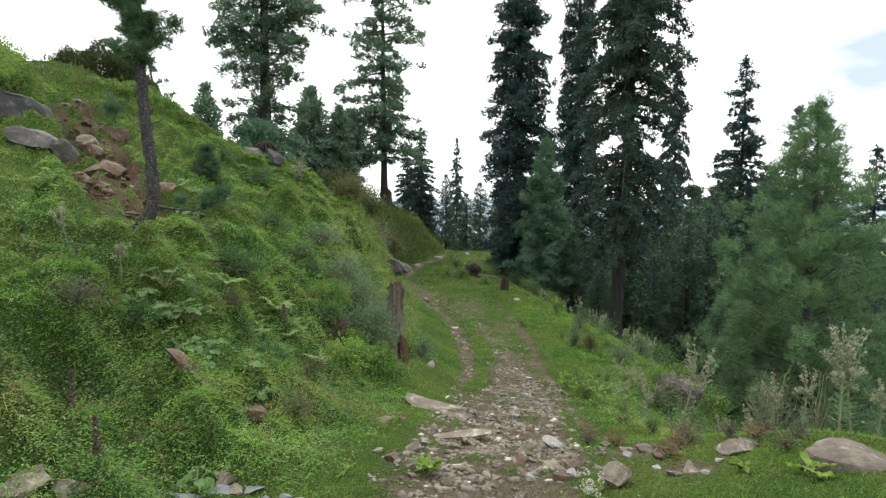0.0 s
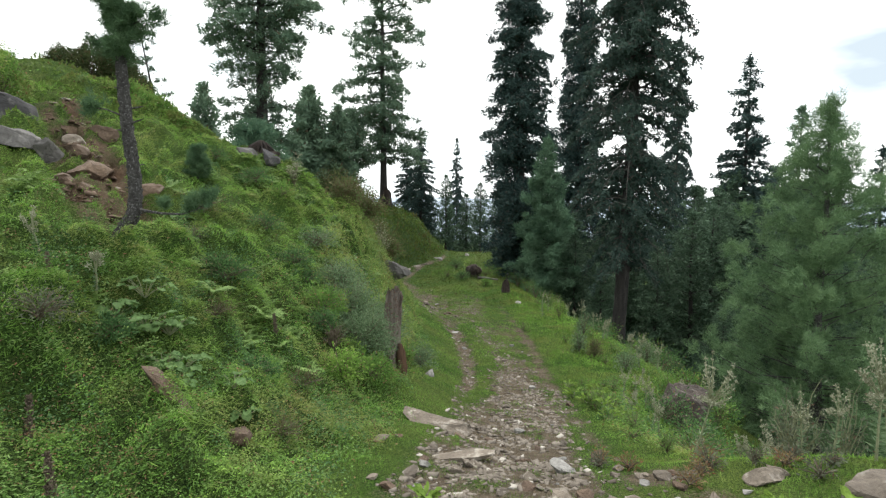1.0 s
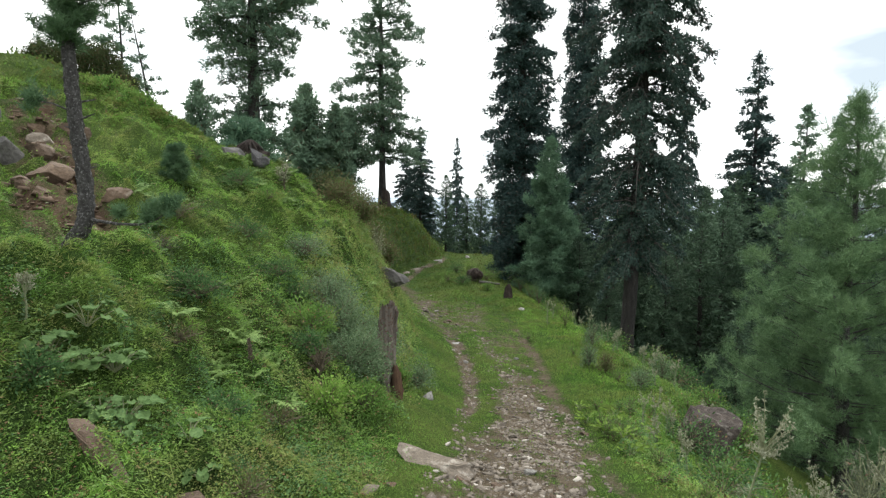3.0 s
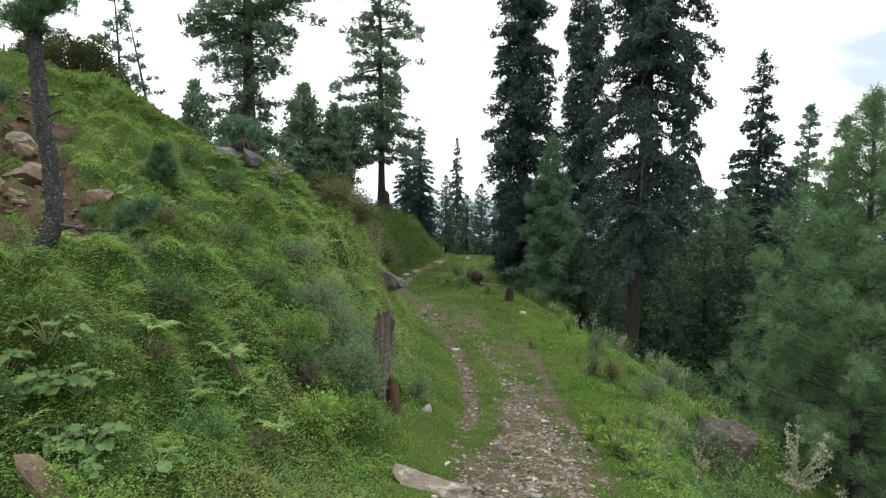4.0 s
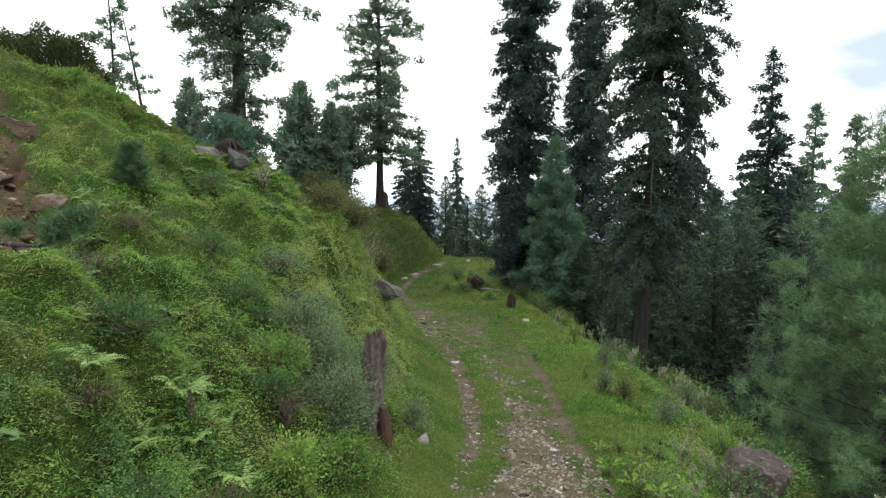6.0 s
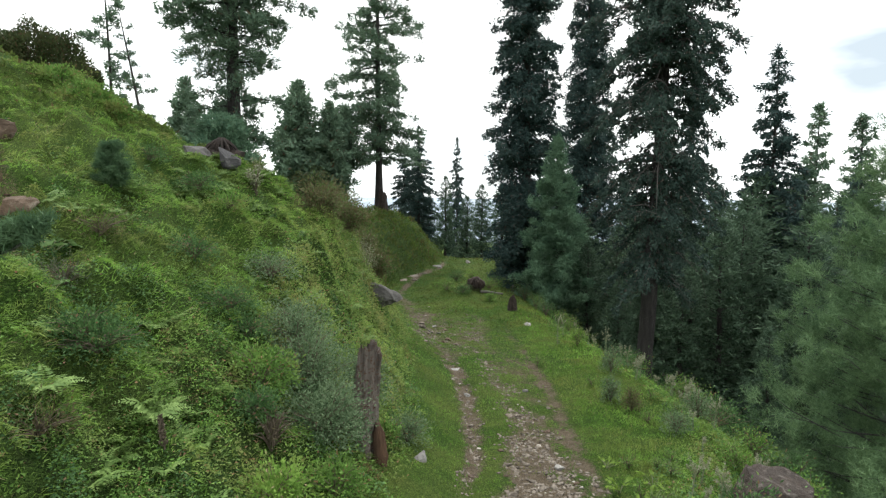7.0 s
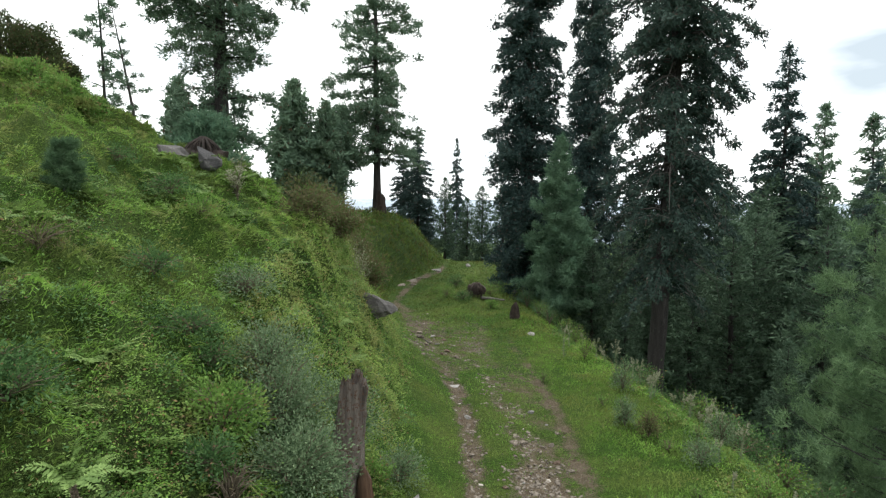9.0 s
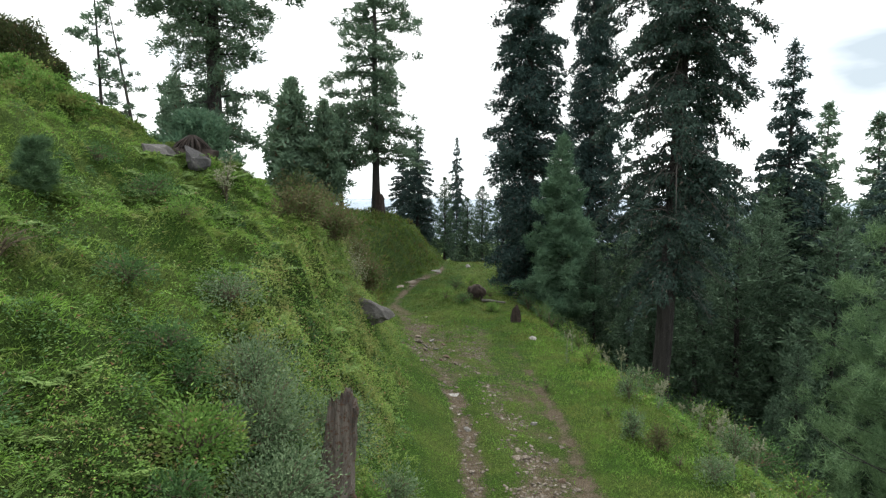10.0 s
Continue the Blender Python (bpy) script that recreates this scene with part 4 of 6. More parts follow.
rock("rock", 32, 3.8, 28.4, (0.3, 0.24, 0.2), M_WHITEROCK, "white stone in the grass near the rotten stump", 0.3, 20)
rock("rock", 33, 2.4, 56.0, (0.6, 0.4, 0.35), M_WHITEROCK, "pale stone on the crest of the track", 0.3, 50)
rock("rock_slab", 34, -0.35, 52.0, (0.8, 0.4, 0.3), M_WHITEROCK, "pale flat stone where the track bends", 0.35, 10, flat=0.5)
for k, (x, y, w, turn) in enumerate(((-2.75, 43.0, 1.0, 75), (-2.3, 45.2, 1.7, 62), (-1.5, 47.4, 1.5, 48), (-2.0, 44.2, 0.5, 10))):
    rock("rock_slab", 35 + 7 * k, x, y, (w, 0.45, 0.24), M_TANROCK, "pale worn rock bared in the bend of the track", 0.62, turn, group="bared rocks of the bend", flat=0.5, cuts=9, level=4)
rock("rock_slab", 13, -2.9, 6.4, (0.8, 0.36, 0.24), M_REDROCK, "brown slab of rock on the overgrown bank", 0.85, -25, (0, 30), flat=0.5, cuts=12)
rock("rock", 26, -2.2, 6.65, (0.32, 0.22, 0.2), M_REDROCK, "brown rock showing through the weeds of the bank", 0.2, 20, flat=0.5)
rock("rock", 14, -3.1, 4.08, (0.36, 0.24, 0.18), M_TANROCK, "tan rock at the foot of the bank", 0.6, 40, (0, -20))
rock("rock", 15, -2.85, 4.12, (0.26, 0.2, 0.12), M_TANROCK, "tan rock at the foot of the bank", 0.3, 10)
rock("rock", 16, -6.5, 19.2, (0.75, 0.5, 0.42), M_ROCK, "grey rock near the top of the bank", 0.3, 20)
rock("rock", 17, -5.85, 20.0, (0.8, 0.5, 0.42), M_BOULDER, "dark grey rock leaning below the fallen root", 0.35, -30, (0, 38), flat=0.6)
rock("rock_slab", 18, -3.2, 15.1, (0.55, 0.4, 0.2), M_DARKROCK, "flat brown rock in the side of the bank", 0.5, -10, (0, 18))
rock("rock", 19, -6.2, 12.5, (0.5, 0.35, 0.32), M_REDROCK, "rounded reddish rock in the grass", 0.45, 0)
rock("rock_slab", 31, -6.7, 13.5, (0.42, 0.3, 0.14), M_ROCK, "thin grey slab lying in the grass", 0.3, 15, (0, -6), flat=0.5, cuts=12)
rock("boulder", 20, -1.8, 21.3, (1.0, 0.9, 0.78), M_ROCK, "grey layered boulder leaning from the foot of the bank", 0.5, -20, (8, 26), level=4, cuts=9, z=1.55)
rock("rock", 21, -7.9, 13.2, (0.8, 0.6, 0.5), M_REDROCK, "smooth brown rock in the eroded gully", 0.5, 8, (0, 8), level=4)
rock("rock", 22, -9.3, 15.0, (0.42, 0.36, 0.4), M_TANROCK, "tan rock in the eroded gully", 0.45, 60, cuts=15)
rock("rock", 23, -9.1, 16.0, (0.85, 0.6, 0.7), M_REDROCK, "reddish rock under a grass overhang in the gully", 0.5, 20, (0, 10), level=4, cuts=14, flat=0.6)
rock("rock_slab", 27, -7.95, 12.5, (0.6, 0.45, 0.3), M_REDROCK, "reddish bedded slab at the mouth of the gully", 0.35, -12, (0, 14), flat=0.5)
rock("rock", 28, -8.6, 13.9, (0.5, 0.4, 0.4), M_REDROCK, "reddish rock in the eroded gully", 0.3, 75)
rock("rock", 24, -12.1, 19.5, (0.95, 0.7, 0.4), M_ROCK, "flat grey rock in the upper meadow", 0.5, 10, (-6, 4))
for k, (x, y, turn) in enumerate(((-7.7, 12.3, 20), (-7.3, 12.0, 70), (-6.9, 11.6, 120), (-8.1, 12.7, 200), (-7.0, 11.2, 10), (-7.9, 11.9, 320), (-9.9, 15.7, 50), (-9.2, 14.6, 90), (-8.8, 14.2, 150), (-6.6, 11.0, 60))):
    rock("gully_stone", 40 + k, x, y, (0.42 - 0.02 * k, 0.3, 0.24), M_REDROCK, "broken reddish stone in the eroded gully", 0.5, turn, (15 * math.sin(k), 20 * math.cos(3 * k)), group="stones in the gully", level=3, flat=0.55)
for k, (x, y, s) in enumerate(((-2.2, 4.72, 0.36), (-2.0, 4.95, 0.2), (-1.8, 5.2, 0.22), (-1.62, 4.95, 0.17), (-1.45, 5.05, 0.14), (-1.3, 4.9, 0.16))):
    rock("slate", 60 + k, x, y, (s, s * 0.75, s * 0.35), M_SLATE, "blue-grey slate lying at the edge of the grass", 0.2, k * 47, (0, 12), group="slates by the bank", level=2)
for k, (x, y, s) in enumerate(((-2.05, 5.2, 0.2), (-1.9, 5.02, 0.17), (-2.15, 5.3, 0.15), (-1.95, 4.6, 0.19))):
    rock("rock", 70 + k, x, y, (s, s * 0.8, s * 0.6), M_TANROCK, "tan stone in the heap by the bank", 0.2, k * 61, group="stones by the bank", level=2)


def chips(x, y, size, rng):
    """Broken angular stone chips lying on the land: skewed six-sided blocks."""
    cube = np.array([[-1, -1, -1], [1, -1, -1], [1, 1, -1], [-1, 1, -1], [-1, -1, 1], [1, -1, 1], [1, 1, 1], [-1, 1, 1]], float)
    quad = np.array([[0, 3, 2, 1], [4, 5, 6, 7], [0, 1, 5, 4], [1, 2, 6, 5], [2, 3, 7, 6], [3, 0, 4, 7]])
    n = len(x)
    v = cube[None] * rng.uniform(0.45, 1.1, (n, 8, 1)) * np.stack([rng.uniform(0.7, 1.4, n), rng.uniform(0.5, 1, n), rng.uniform(0.16, 0.42, n)], 1)[:, None]
    v[:, 4:, :2] *= 0.75
    a = rng.uniform(0, 6.283, n)[:, None]
    v = np.stack([v[..., 0] * np.cos(a) - v[..., 1] * np.sin(a), v[..., 0] * np.sin(a) + v[..., 1] * np.cos(a), v[..., 2] + 0.25 * v[..., 0] * rng.normal(size=(n, 1))], -1) * size[:, None, None]
    v += np.stack([x, y, land(x, y) + 0.02 * size], -1)[:, None]
    return v, (np.arange(n)[:, None, None] * 8 + quad[None]).reshape(-1, 4)


def track_stones():
    """Loose stones of the track: the bigger ones singly, the gravel as one."""
    rng = np.random.default_rng(5)
    kinds = [rock_mesh("stone", 100 + k, (1.0, rng.uniform(0.55, 0.9), rng.uniform(0.35, 0.6)), (M_TANROCK, M_REDROCK, M_TANROCK, M_TANROCK, M_WHITEROCK, M_TANROCK)[k % 6], level=2, cuts=15, rough=0.02, flat=0.6 if k % 2 else 0.0) for k in range(10)]
    n = 0
    while n < 290:
        y = 4.6 + 19 * rng.random() ** 1.9
        x = rng.uniform(-1.3, 3.0)
        bare = float(ruts(np.array([x]), np.array([y]))[0])
        if rng.random() > bare * 1.3 - 0.12:
            continue
        s = 0.06 + 0.21 * rng.random() ** 2.6
        ob = part("stone", kinds[rng.integers(10)], at=pose(x, y, gz(x, y) + 0.06 * s, rng.normal() * 9, rng.normal() * 9, rng.uniform(0, 360)) @ Matrix.Diagonal((s, s, s, 1)))
        tagged(ob, "loose angular stone lying in the wheel rut", "stone", "loose stones of the track")
        n += 1
    # gravel
    m = 84000
    y = 4.1 + 30 * rng.random(m) ** 1.7
    y -= np.where(y < 5.6, 2.2 * rng.random(m) ** 2, 0)
    x = rng.uniform(-1.6, 3.3, m)
    keep = (rng.random(m) < np.clip(ruts(x, y) * 1.2 - 0.15, 0, 1) * (0.55 + 0.5 * smooth01((y - 8) / 3)) * np.clip(0.8 + 1.0 * wobble(x, y, 3.1, 23), 0, 1)) & ((x > 1.1) | (y < 11) | (rng.random(m) < 0.6)) & (x < stony_sides(y)[1] + 0.3)
    x, y = x[keep], y[keep]
    bx, by = rng.uniform(-1.0, 1.8, 5000), rng.uniform(-7, 4.1, 5000)  # the bed runs on behind
    back = rng.random(5000) < ruts(bx, by) * 0.8
    x, y = np.concatenate([x, bx[back]]), np.concatenate([y, by[back]])
    s = 0.012 + 0.055 * rng.random(len(x)) ** 3.2 * np.where(y < 11, 1.15, 1.0)
    v, f = chips(x, y, s, rng)
    tagged(part("gravel", mesh_of("gravel", v, f, M_GRAVEL)), "grey and tan gravel spread along the wheel ruts", "gravel", kind="stuff")


M_GRAVEL = foliage("gravel", (0.0721, 0.0612, 0.0502), (0.2078, 0.1819, 0.1521), (0.3293, 0.3058, 0.2666), 0.04, 0.0, patch=2.0, rough=0.9)
track_stones()


def gully_rubble():
    """Broken reddish stone lying thick in the gully."""
    rng = np.random.default_rng(15)
    y, x = rng.uniform(10.5, 19, 6000), rng.uniform(-12.5, -5.8, 6000)
    keep = rng.random(6000) < gully(x, y) - 0.3
    x, y = x[keep][:1100], y[keep][:1100]
    v, f = chips(x, y, 0.03 + 0.10 * rng.random(len(x)) ** 2, rng)
    tagged(part("rubble", mesh_of("rubble", v, f, M_RUBBLE)), "broken reddish rubble in the eroded gully", "rubble", kind="stuff")


M_RUBBLE = foliage("reddish_rubble", (0.0595, 0.0385, 0.028), (0.168, 0.1225, 0.091), (0.231, 0.196, 0.161), 0.1, 0.0, patch=2.0, rough=0.9)
gully_rubble()
for k, (x, y, s) in enumerate(((2.35, 6.3, 0.2), (2.1, 6.15, 0.14), (2.5, 6.5, 0.16), (2.25, 6.6, 0.11), (2.7, 6.35, 0.13), (2.35, 5.85, 0.18), (2.53, 5.5, 0.22), (2.2, 5.6, 0.1), (2.05, 6.9, 0.15), (1.9, 6.5, 0.12),
                               (2.85, 5.6, 0.12), (1.45, 5.9, 0.24), (1.2, 6.0, 0.2), (0.95, 5.7, 0.16), (-0.55, 6.3, 0.17), (-0.75, 6.5, 0.13), (-0.85, 8.3, 0.26), (-0.62, 8.6, 0.12), (-0.35, 6.9, 0.24), (-0.2, 7.3, 0.18), (3.3, 5.9, 0.2), (-0.5, 26.2, 0.3), (-0.1, 26.8, 0.22), (0.3, 25.5, 0.26), (-0.8, 27.6, 0.3), (-0.3, 28.4, 0.25), (0.2, 27.9, 0.2), (-0.9, 29.2, 0.28), (0.6, 24.4, 0.2), (0.1, 24.8, 0.24))):
    rock("stone", 130 + k, x, y, (s, s * 0.8, s * 0.6), (M_TANROCK, M_WHITEROCK, M_REDROCK)[k % 3 if k % 4 else 0], "tan stone half sunk in the worn grass", 0.35, k * 53, (6, 9), "stone", "stones in the worn grass", level=2, cuts=11, flat=0.6 if k % 2 else 0.0)


# ---- dead wood ----
def stump(name, x, y, height, r0, r1, label, seed, mat, splinter=0.12, lean=0.0, rings=22, sides=40):
    """A broken stump: fluted sides flaring into roots, a splintered hollow top."""
    rng = np.random.default_rng(seed)
    a = np.linspace(0, 2 * np.pi, sides, endpoint=False)
    flute = 1 + 0.05 * np.sin(a * 5 + 1) + 0.03 * np.sin(a * 11) + 0.02 * rng.normal(size=sides)
    ends = height * (1 - splinter * (0.5 + 0.5 * np.sin(a * 2 + 2.2)) - splinter * 0.55 * rng.random(sides))
    t = np.linspace(0, 1, rings)[:, None]
    z = t * ends[None] - 0.15 * (1 - t)
    r = (r1 + (r0 - r1) * (1 - t) ** 1.6) * flute[None] * (1 + 0.035 * rng.normal(size=(rings, sides)))
    r *= 1 + 0.15 * np.exp(-t * 9) * (1 + 0.8 * np.sin(a * 4)[None])
    v = np.stack([np.cos(a)[None] * r + lean * t * height, np.sin(a)[None] * r, z], -1)
    inner = np.stack([np.cos(a) * r[-1] * 0.62 + lean * height, np.sin(a) * r[-1] * 0.62, ends - 0.12 - 0.1 * rng.random(sides)], -1)
    core = np.array([[lean * height * 0.8, 0, height * 0.62]])
    v = np.concatenate([v.reshape(-1, 3), inner, core])
    i, j = np.arange(rings)[:, None] * sides, np.arange(sides)[None]
    f = np.stack([(i + j), i + (j + 1) % sides, i + sides + (j + 1) % sides, i + sides + j], -1).reshape(-1, 4)
    cap = [(rings * sides + k, rings * sides + (k + 1) % sides, len(v) - 1, len(v) - 1) for k in range(sides)]
    me = bpy.data.meshes.new(name)
    me.from_pydata([tuple(p) for p in v], [], [tuple(q) for q in f] + [q[:3] for q in cap])
    me.materials.append(mat)
    ob = empty(name, pose(x, y, gz(x, y)), label, "stump")
    return part("trunk", me, ob)


main_stump = stump("tree_stump", -1.22, 12.7, 1.62, 0.29, 0.175, "tall grey splintered stump with a rotten red-brown side", 3, M_STUMP, lean=0.115)


def slab_of_wood(w, h, d, seed, mat):
    rng = np.random.default_rng(seed)
    n = 9
    z = np.linspace(0, h, n)
    wl2 = w * (0.5 + 0.18 * rng.random(n)) * np.interp(z, [0, h * 0.3, h * 0.8, h], [0.7, 1.0, 0.75, 0.25])
    v = np.concatenate([np.stack([sx * wl2, np.full(n, sy * d / 2), z], -1) for sx, sy in ((-1, -1), (1, -1), (1, 1), (-1, 1))])
    f = [(k * n + i, ((k + 1) % 4) * n + i, ((k + 1) % 4) * n + i + 1, k * n + i + 1) for k in range(4) for i in range(n - 1)]
    f += [(n - 1, 2 * n - 1, 3 * n - 1, 4 * n - 1)]
    return mesh_of("splinter", v, np.array(f), mat)


part("rotten_side", slab_of_wood(0.19, 0.68, 0.14, 4, M_REDWOOD), main_stump, "red-brown rotten wood", pose(0.36, -0.13, -0.32, 0, -4, 15))
stump("tree_stump", 3.5, 31.6, 0.75, 0.28, 0.22, "small dark rotten stump at the edge of the grass", 8, M_ROOTS, 0.5, rings=10, sides=20)
stump("tree_stump", -5.7, 58.5, 2.3, 0.55, 0.45, "black charred stump beside the tree on the knoll", 9, M_ROOTS, 0.3, rings=10, sides=20)


def root_ball(x, y, r, seed, label, lift=0.45, strands=110):
    """The torn-up roots of a fallen tree: a dome of earth with root straps running down over it from the crown."""
    rng = np.random.default_rng(seed)
    ob = empty("root_ball", pose(x, y, gz(x, y) + lift * r), label, "roots")
    part("earth", rock_mesh("earth", seed, (1.3 * r, 1.0 * r, 1.05 * r), M_ROOTS, level=3, rough=0.12), ob)
    pieces = []
    for k in range(strands):
        az, reach, wide = rng.uniform(0, 6.283), rng.uniform(0.55, 1.15), rng.uniform(0.012, 0.045)
        t = np.linspace(0.05, 1.0, 7)[:, None]
        out = np.array([math.cos(az) * 0.78, math.sin(az) * 0.6, 0.0])
        pts = out * r * reach * np.sin(t * 1.75) + np.array([0.12 * r, 0, 0.62 * r]) * (1 - t) ** 1.1 + np.array([0, 0, 1.0]) * r * (0.12 - 0.62 * t ** 2.2)
        pts += rng.normal(size=pts.shape) * 0.035 * r * t
        pieces.append(tube(pts, wide * r * np.linspace(1.3, 0.35, 7), 4))
    part("root_tangle", mesh_of("root_tangle", *gather(pieces), M_ROOTS), ob)
    return ob


root_ball(-6.9, 22.0, 0.8, 6, "dark upturned roots of a fallen tree on the ridge", 0.25)
root_ball(1.9, 35.9, 0.62, 7, "old dark roots and wood lying in the grass")


def log(x, y, length, r, turn, tilt, label, mat):
    rng = np.random.default_rng(int(abs(x) * 100))
    t = np.linspace(0, 1, 8)
    pts = np.stack([t * length, 0.03 * np.sin(t * 7), 0.02 * np.sin(t * 5)], 1)
    v, f = tube(pts, r * (1 - 0.4 * t) * rng.uniform(0.9, 1.1, 8), 9)
    ob = part("log", mesh_of("log", v, f, mat, smooth=True), at=pose(x, y, gz(x, y) + r * 0.7, 0, tilt, turn))
    tagged(ob, label, "log")


log(2.2, 35.6, 1.3, 0.08, 10, 6, "broken branch lying by the old roots", M_TWIG)
log(-7.0, 22.1, 1.5, 0.12, 160, -8, "grey dead log lying on the ridge", M_TWIG)
log(-0.35, 27.0, 0.9, 0.035, 110, 0, "pale stick lying on the track", M_TWIG)


# ---- weeds, shrubs and grass ----
def shrub(name, x, y, width, height, seed, leaf_mat, label, leaf=0.05, count=1500, stems=26, slim=0.45, stem_mat=None, arch=0.5, sparse=0.0, group="", dz=0.0, category="shrub", dome=0.0):
    """A bush: many bent stems from one root, each with leaves along its outer part."""
    rng = np.random.default_rng(seed)
    ob = empty(name, pose(x, y, gz(x, y) + dz, 0, 0, rng.uniform(0, 360)), label, category, group)
    tubes, base, way = [], [], []
    for k in range(stems):
        az, up = rng.uniform(0, 6.283), rng.uniform(0.15, 1.0)
        out = np.array([math.cos(az), math.sin(az), 0])
        reach = width * 0.5 * math.sqrt(1 - 0.8 * up * up) * rng.uniform(0.6, 1.1)
        top = height * (0.35 + 0.65 * up) * rng.uniform(0.75, 1.08)
        t = np.linspace(0, 1, 6)[:, None]
        pts = out * reach * t ** 1.25 + np.array([0, 0, 1.0]) * top * (t * (1 + arch) - arch * t * t)
        pts += rng.normal(size=pts.shape) * 0.03 * height * t
        tubes.append(tube(pts, np.linspace(0.012, 0.003, 6), 3))
        m = count // stems
        s = rng.uniform(0.25 + 0.4 * sparse, 1.0, m)
        p = np.stack([np.interp(s, t[:, 0], pts[:, a]) for a in range(3)], 1)
        off = rng.normal(size=(m, 3)) * 0.11 * min(width, 1.3) * (1 - sparse * 0.6)
        base.append(p + off)
        way.append(unit(off) * 0.8 + out * 0.4 + rng.normal(size=(m, 3)) * 0.4 + [0, 0, 0.25])
    base, way = np.concatenate(base), np.concatenate(way)
    inside = int(len(base) * dome)  # a share of the leaves fills a lumpy dome
    if inside:
        d = unit(rng.normal(size=(inside, 3)))
        d[:, 2] = np.abs(d[:, 2])
        lump = 1 + 0.16 * np.sin(d[:, 0] * 7 + seed) * np.sin(d[:, 1] * 6 + 2 * seed) + 0.1 * np.sin(d[:, 2] * 9 + 3 * seed)
        base[:inside] = d * (rng.uniform(0.45, 1.0, inside) ** 0.5 * lump)[:, None] * [width * 0.5, width * 0.5, height * 0.95]
        way[:inside] = d + rng.normal(size=(inside, 3)) * 0.6
    part("stem_work", mesh_of("stem_work", *gather(tubes), stem_mat or M_DRYSTEM), ob)
    part("foliage", mesh_of("foliage", *leaves(base, way, leaf * rng.uniform(0.6, 1.4, len(base)), leaf * slim, rng=rng), leaf_mat), ob)
    return ob


GREYBUSH = "grey-green bush of fine leaves on the lower bank"
shrub("bush", -2.0, 12.8, 1.4, 1.1, 1, M_BUSH, GREYBUSH, 0.045, 7400, 60, dome=0.35)
shrub("bush", -1.6, 11.8, 1.35, 0.8, 2, M_BUSH, GREYBUSH, 0.045, 7000, 56, dome=0.35)
shrub("bush", -1.5, 12.05, 1.0, 0.75, 10, M_BUSH, "grey-green bush growing against the stump", 0.05, 2400, 32, dome=0.45)
shrub("bush", -2.35, 13.4, 1.3, 0.9, 3, M_BUSH, GREYBUSH, 0.045, 5200, 46, dome=0.35)
shrub("bush", -1.45, 14.2, 1.3, 0.9, 4, M_BUSH, GREYBUSH, 0.045, 5000, 46, dome=0.35)
shrub("bush", -2.45, 11.9, 1.1, 0.6, 5, M_WEED, "dark green bush in the bank", 0.055, 2800, 30, dome=0.6)
shrub("bush", -1.25, 10.9, 0.8, 0.5, 6, M_WEED, "low green bush at the foot of the bank", 0.05, 1800, 24, dome=0.6)
shrub("bush", -1.7, 10.0, 0.9, 0.45, 7, M_TALL, "low yellow-green bush at the foot of the bank", 0.06, 1600, 24)
shrub("bush", -0.55, 13.95, 0.9, 0.5, 11, M_BUSH, "low grey-green bush beyond the stump", 0.045, 2200, 30, dome=0.3)
shrub("bush", -0.85, 13.5, 0.5, 0.6, 8, M_WEED, "dark green bush beside the stump", 0.05, 1200, 18)
shrub("dry_bush", -2.05, 11.0, 0.7, 0.55, 9, M_BROWNBUSH, "bundle of dry brown stems under the bush", 0.06, 160, 60, 0.2, M_DRYSTEM, arch=1.4)
BROWN = "brownish thicket of thin stems on the bank"
for k, (x, y, w, h) in enumerate(((-3.35, 20.0, 1.5, 1.1), (-3.0, 22.0, 1.7, 1.2), (-3.6, 23.8, 1.8, 1.3), (-2.4, 24.4, 1.5, 1.3), (-4.3, 25.5, 2.0, 1.5), (-3.3, 27.0, 1.8, 1.3))):
    shrub("shrub", x, y, w, h, 20 + k, M_BROWNBUSH, BROWN, 0.09, 3600, 60, 0.4, sparse=0.2, arch=0.2, group="brown thicket")
shrub("shrub", -2.35, 22.4, 0.9, 1.5, 30, M_PALE, "pale half-bare shrub standing out of the thicket", 0.06, 380, 26, 0.4, M_STEM, arch=0.1, sparse=0.5)
shrub("shrub", -4.85, 19.2, 0.5, 1.15, 31, M_PALE, "pale thin shrub with light flower heads on the bank", 0.07, 300, 16, 0.5, M_DRYSTEM, arch=0.0, sparse=0.6)
shrub("shrub", -4.6, 24.3, 1.3, 1.5, 32, M_DARKBUSH, "dark green arching bush below the ridge", 0.10, 4200, 50, 0.35, arch=1.0)
DARK = "dark round bush on the brow of the hill"
for k, (x, y, w, h) in enumerate(((-16.5, 25.9, 2.2, 1.4), (-15.4, 26.0, 2.7, 2.1), (-14.4, 26.1, 2.2, 1.9), (-13.7, 26.0, 1.5, 1.1))):
    shrub("bush", x, y, w, h, 40 + k, M_DARKBUSH, DARK, 0.10, 9000, 40, 0.55, dome=0.95, group="bushes on the brow")
for k, (x, y, w, h) in enumerate(((-12.0, 22.4, 1.6, 0.55), (-11.2, 21.9, 1.5, 0.5), (-10.5, 21.5, 1.4, 0.5), (-9.9, 21.4, 1.2, 0.45), (-12.3, 16.6, 1.4, 1.3))):
    shrub("bush", x, y, w, h, 50 + k, M_WEED, "green leafy bush on the shoulder of the hill", 0.08, 3000, 30, 0.5, dome=0.8, group="bushes on the shoulder")
shrub("bush", -12.1, 14.6, 2.4, 1.3, 56, M_TALL, "yellow-green grassy bush growing over the boulder", 0.08, 6500, 40, 0.35, dz=0.9, dome=0.92)

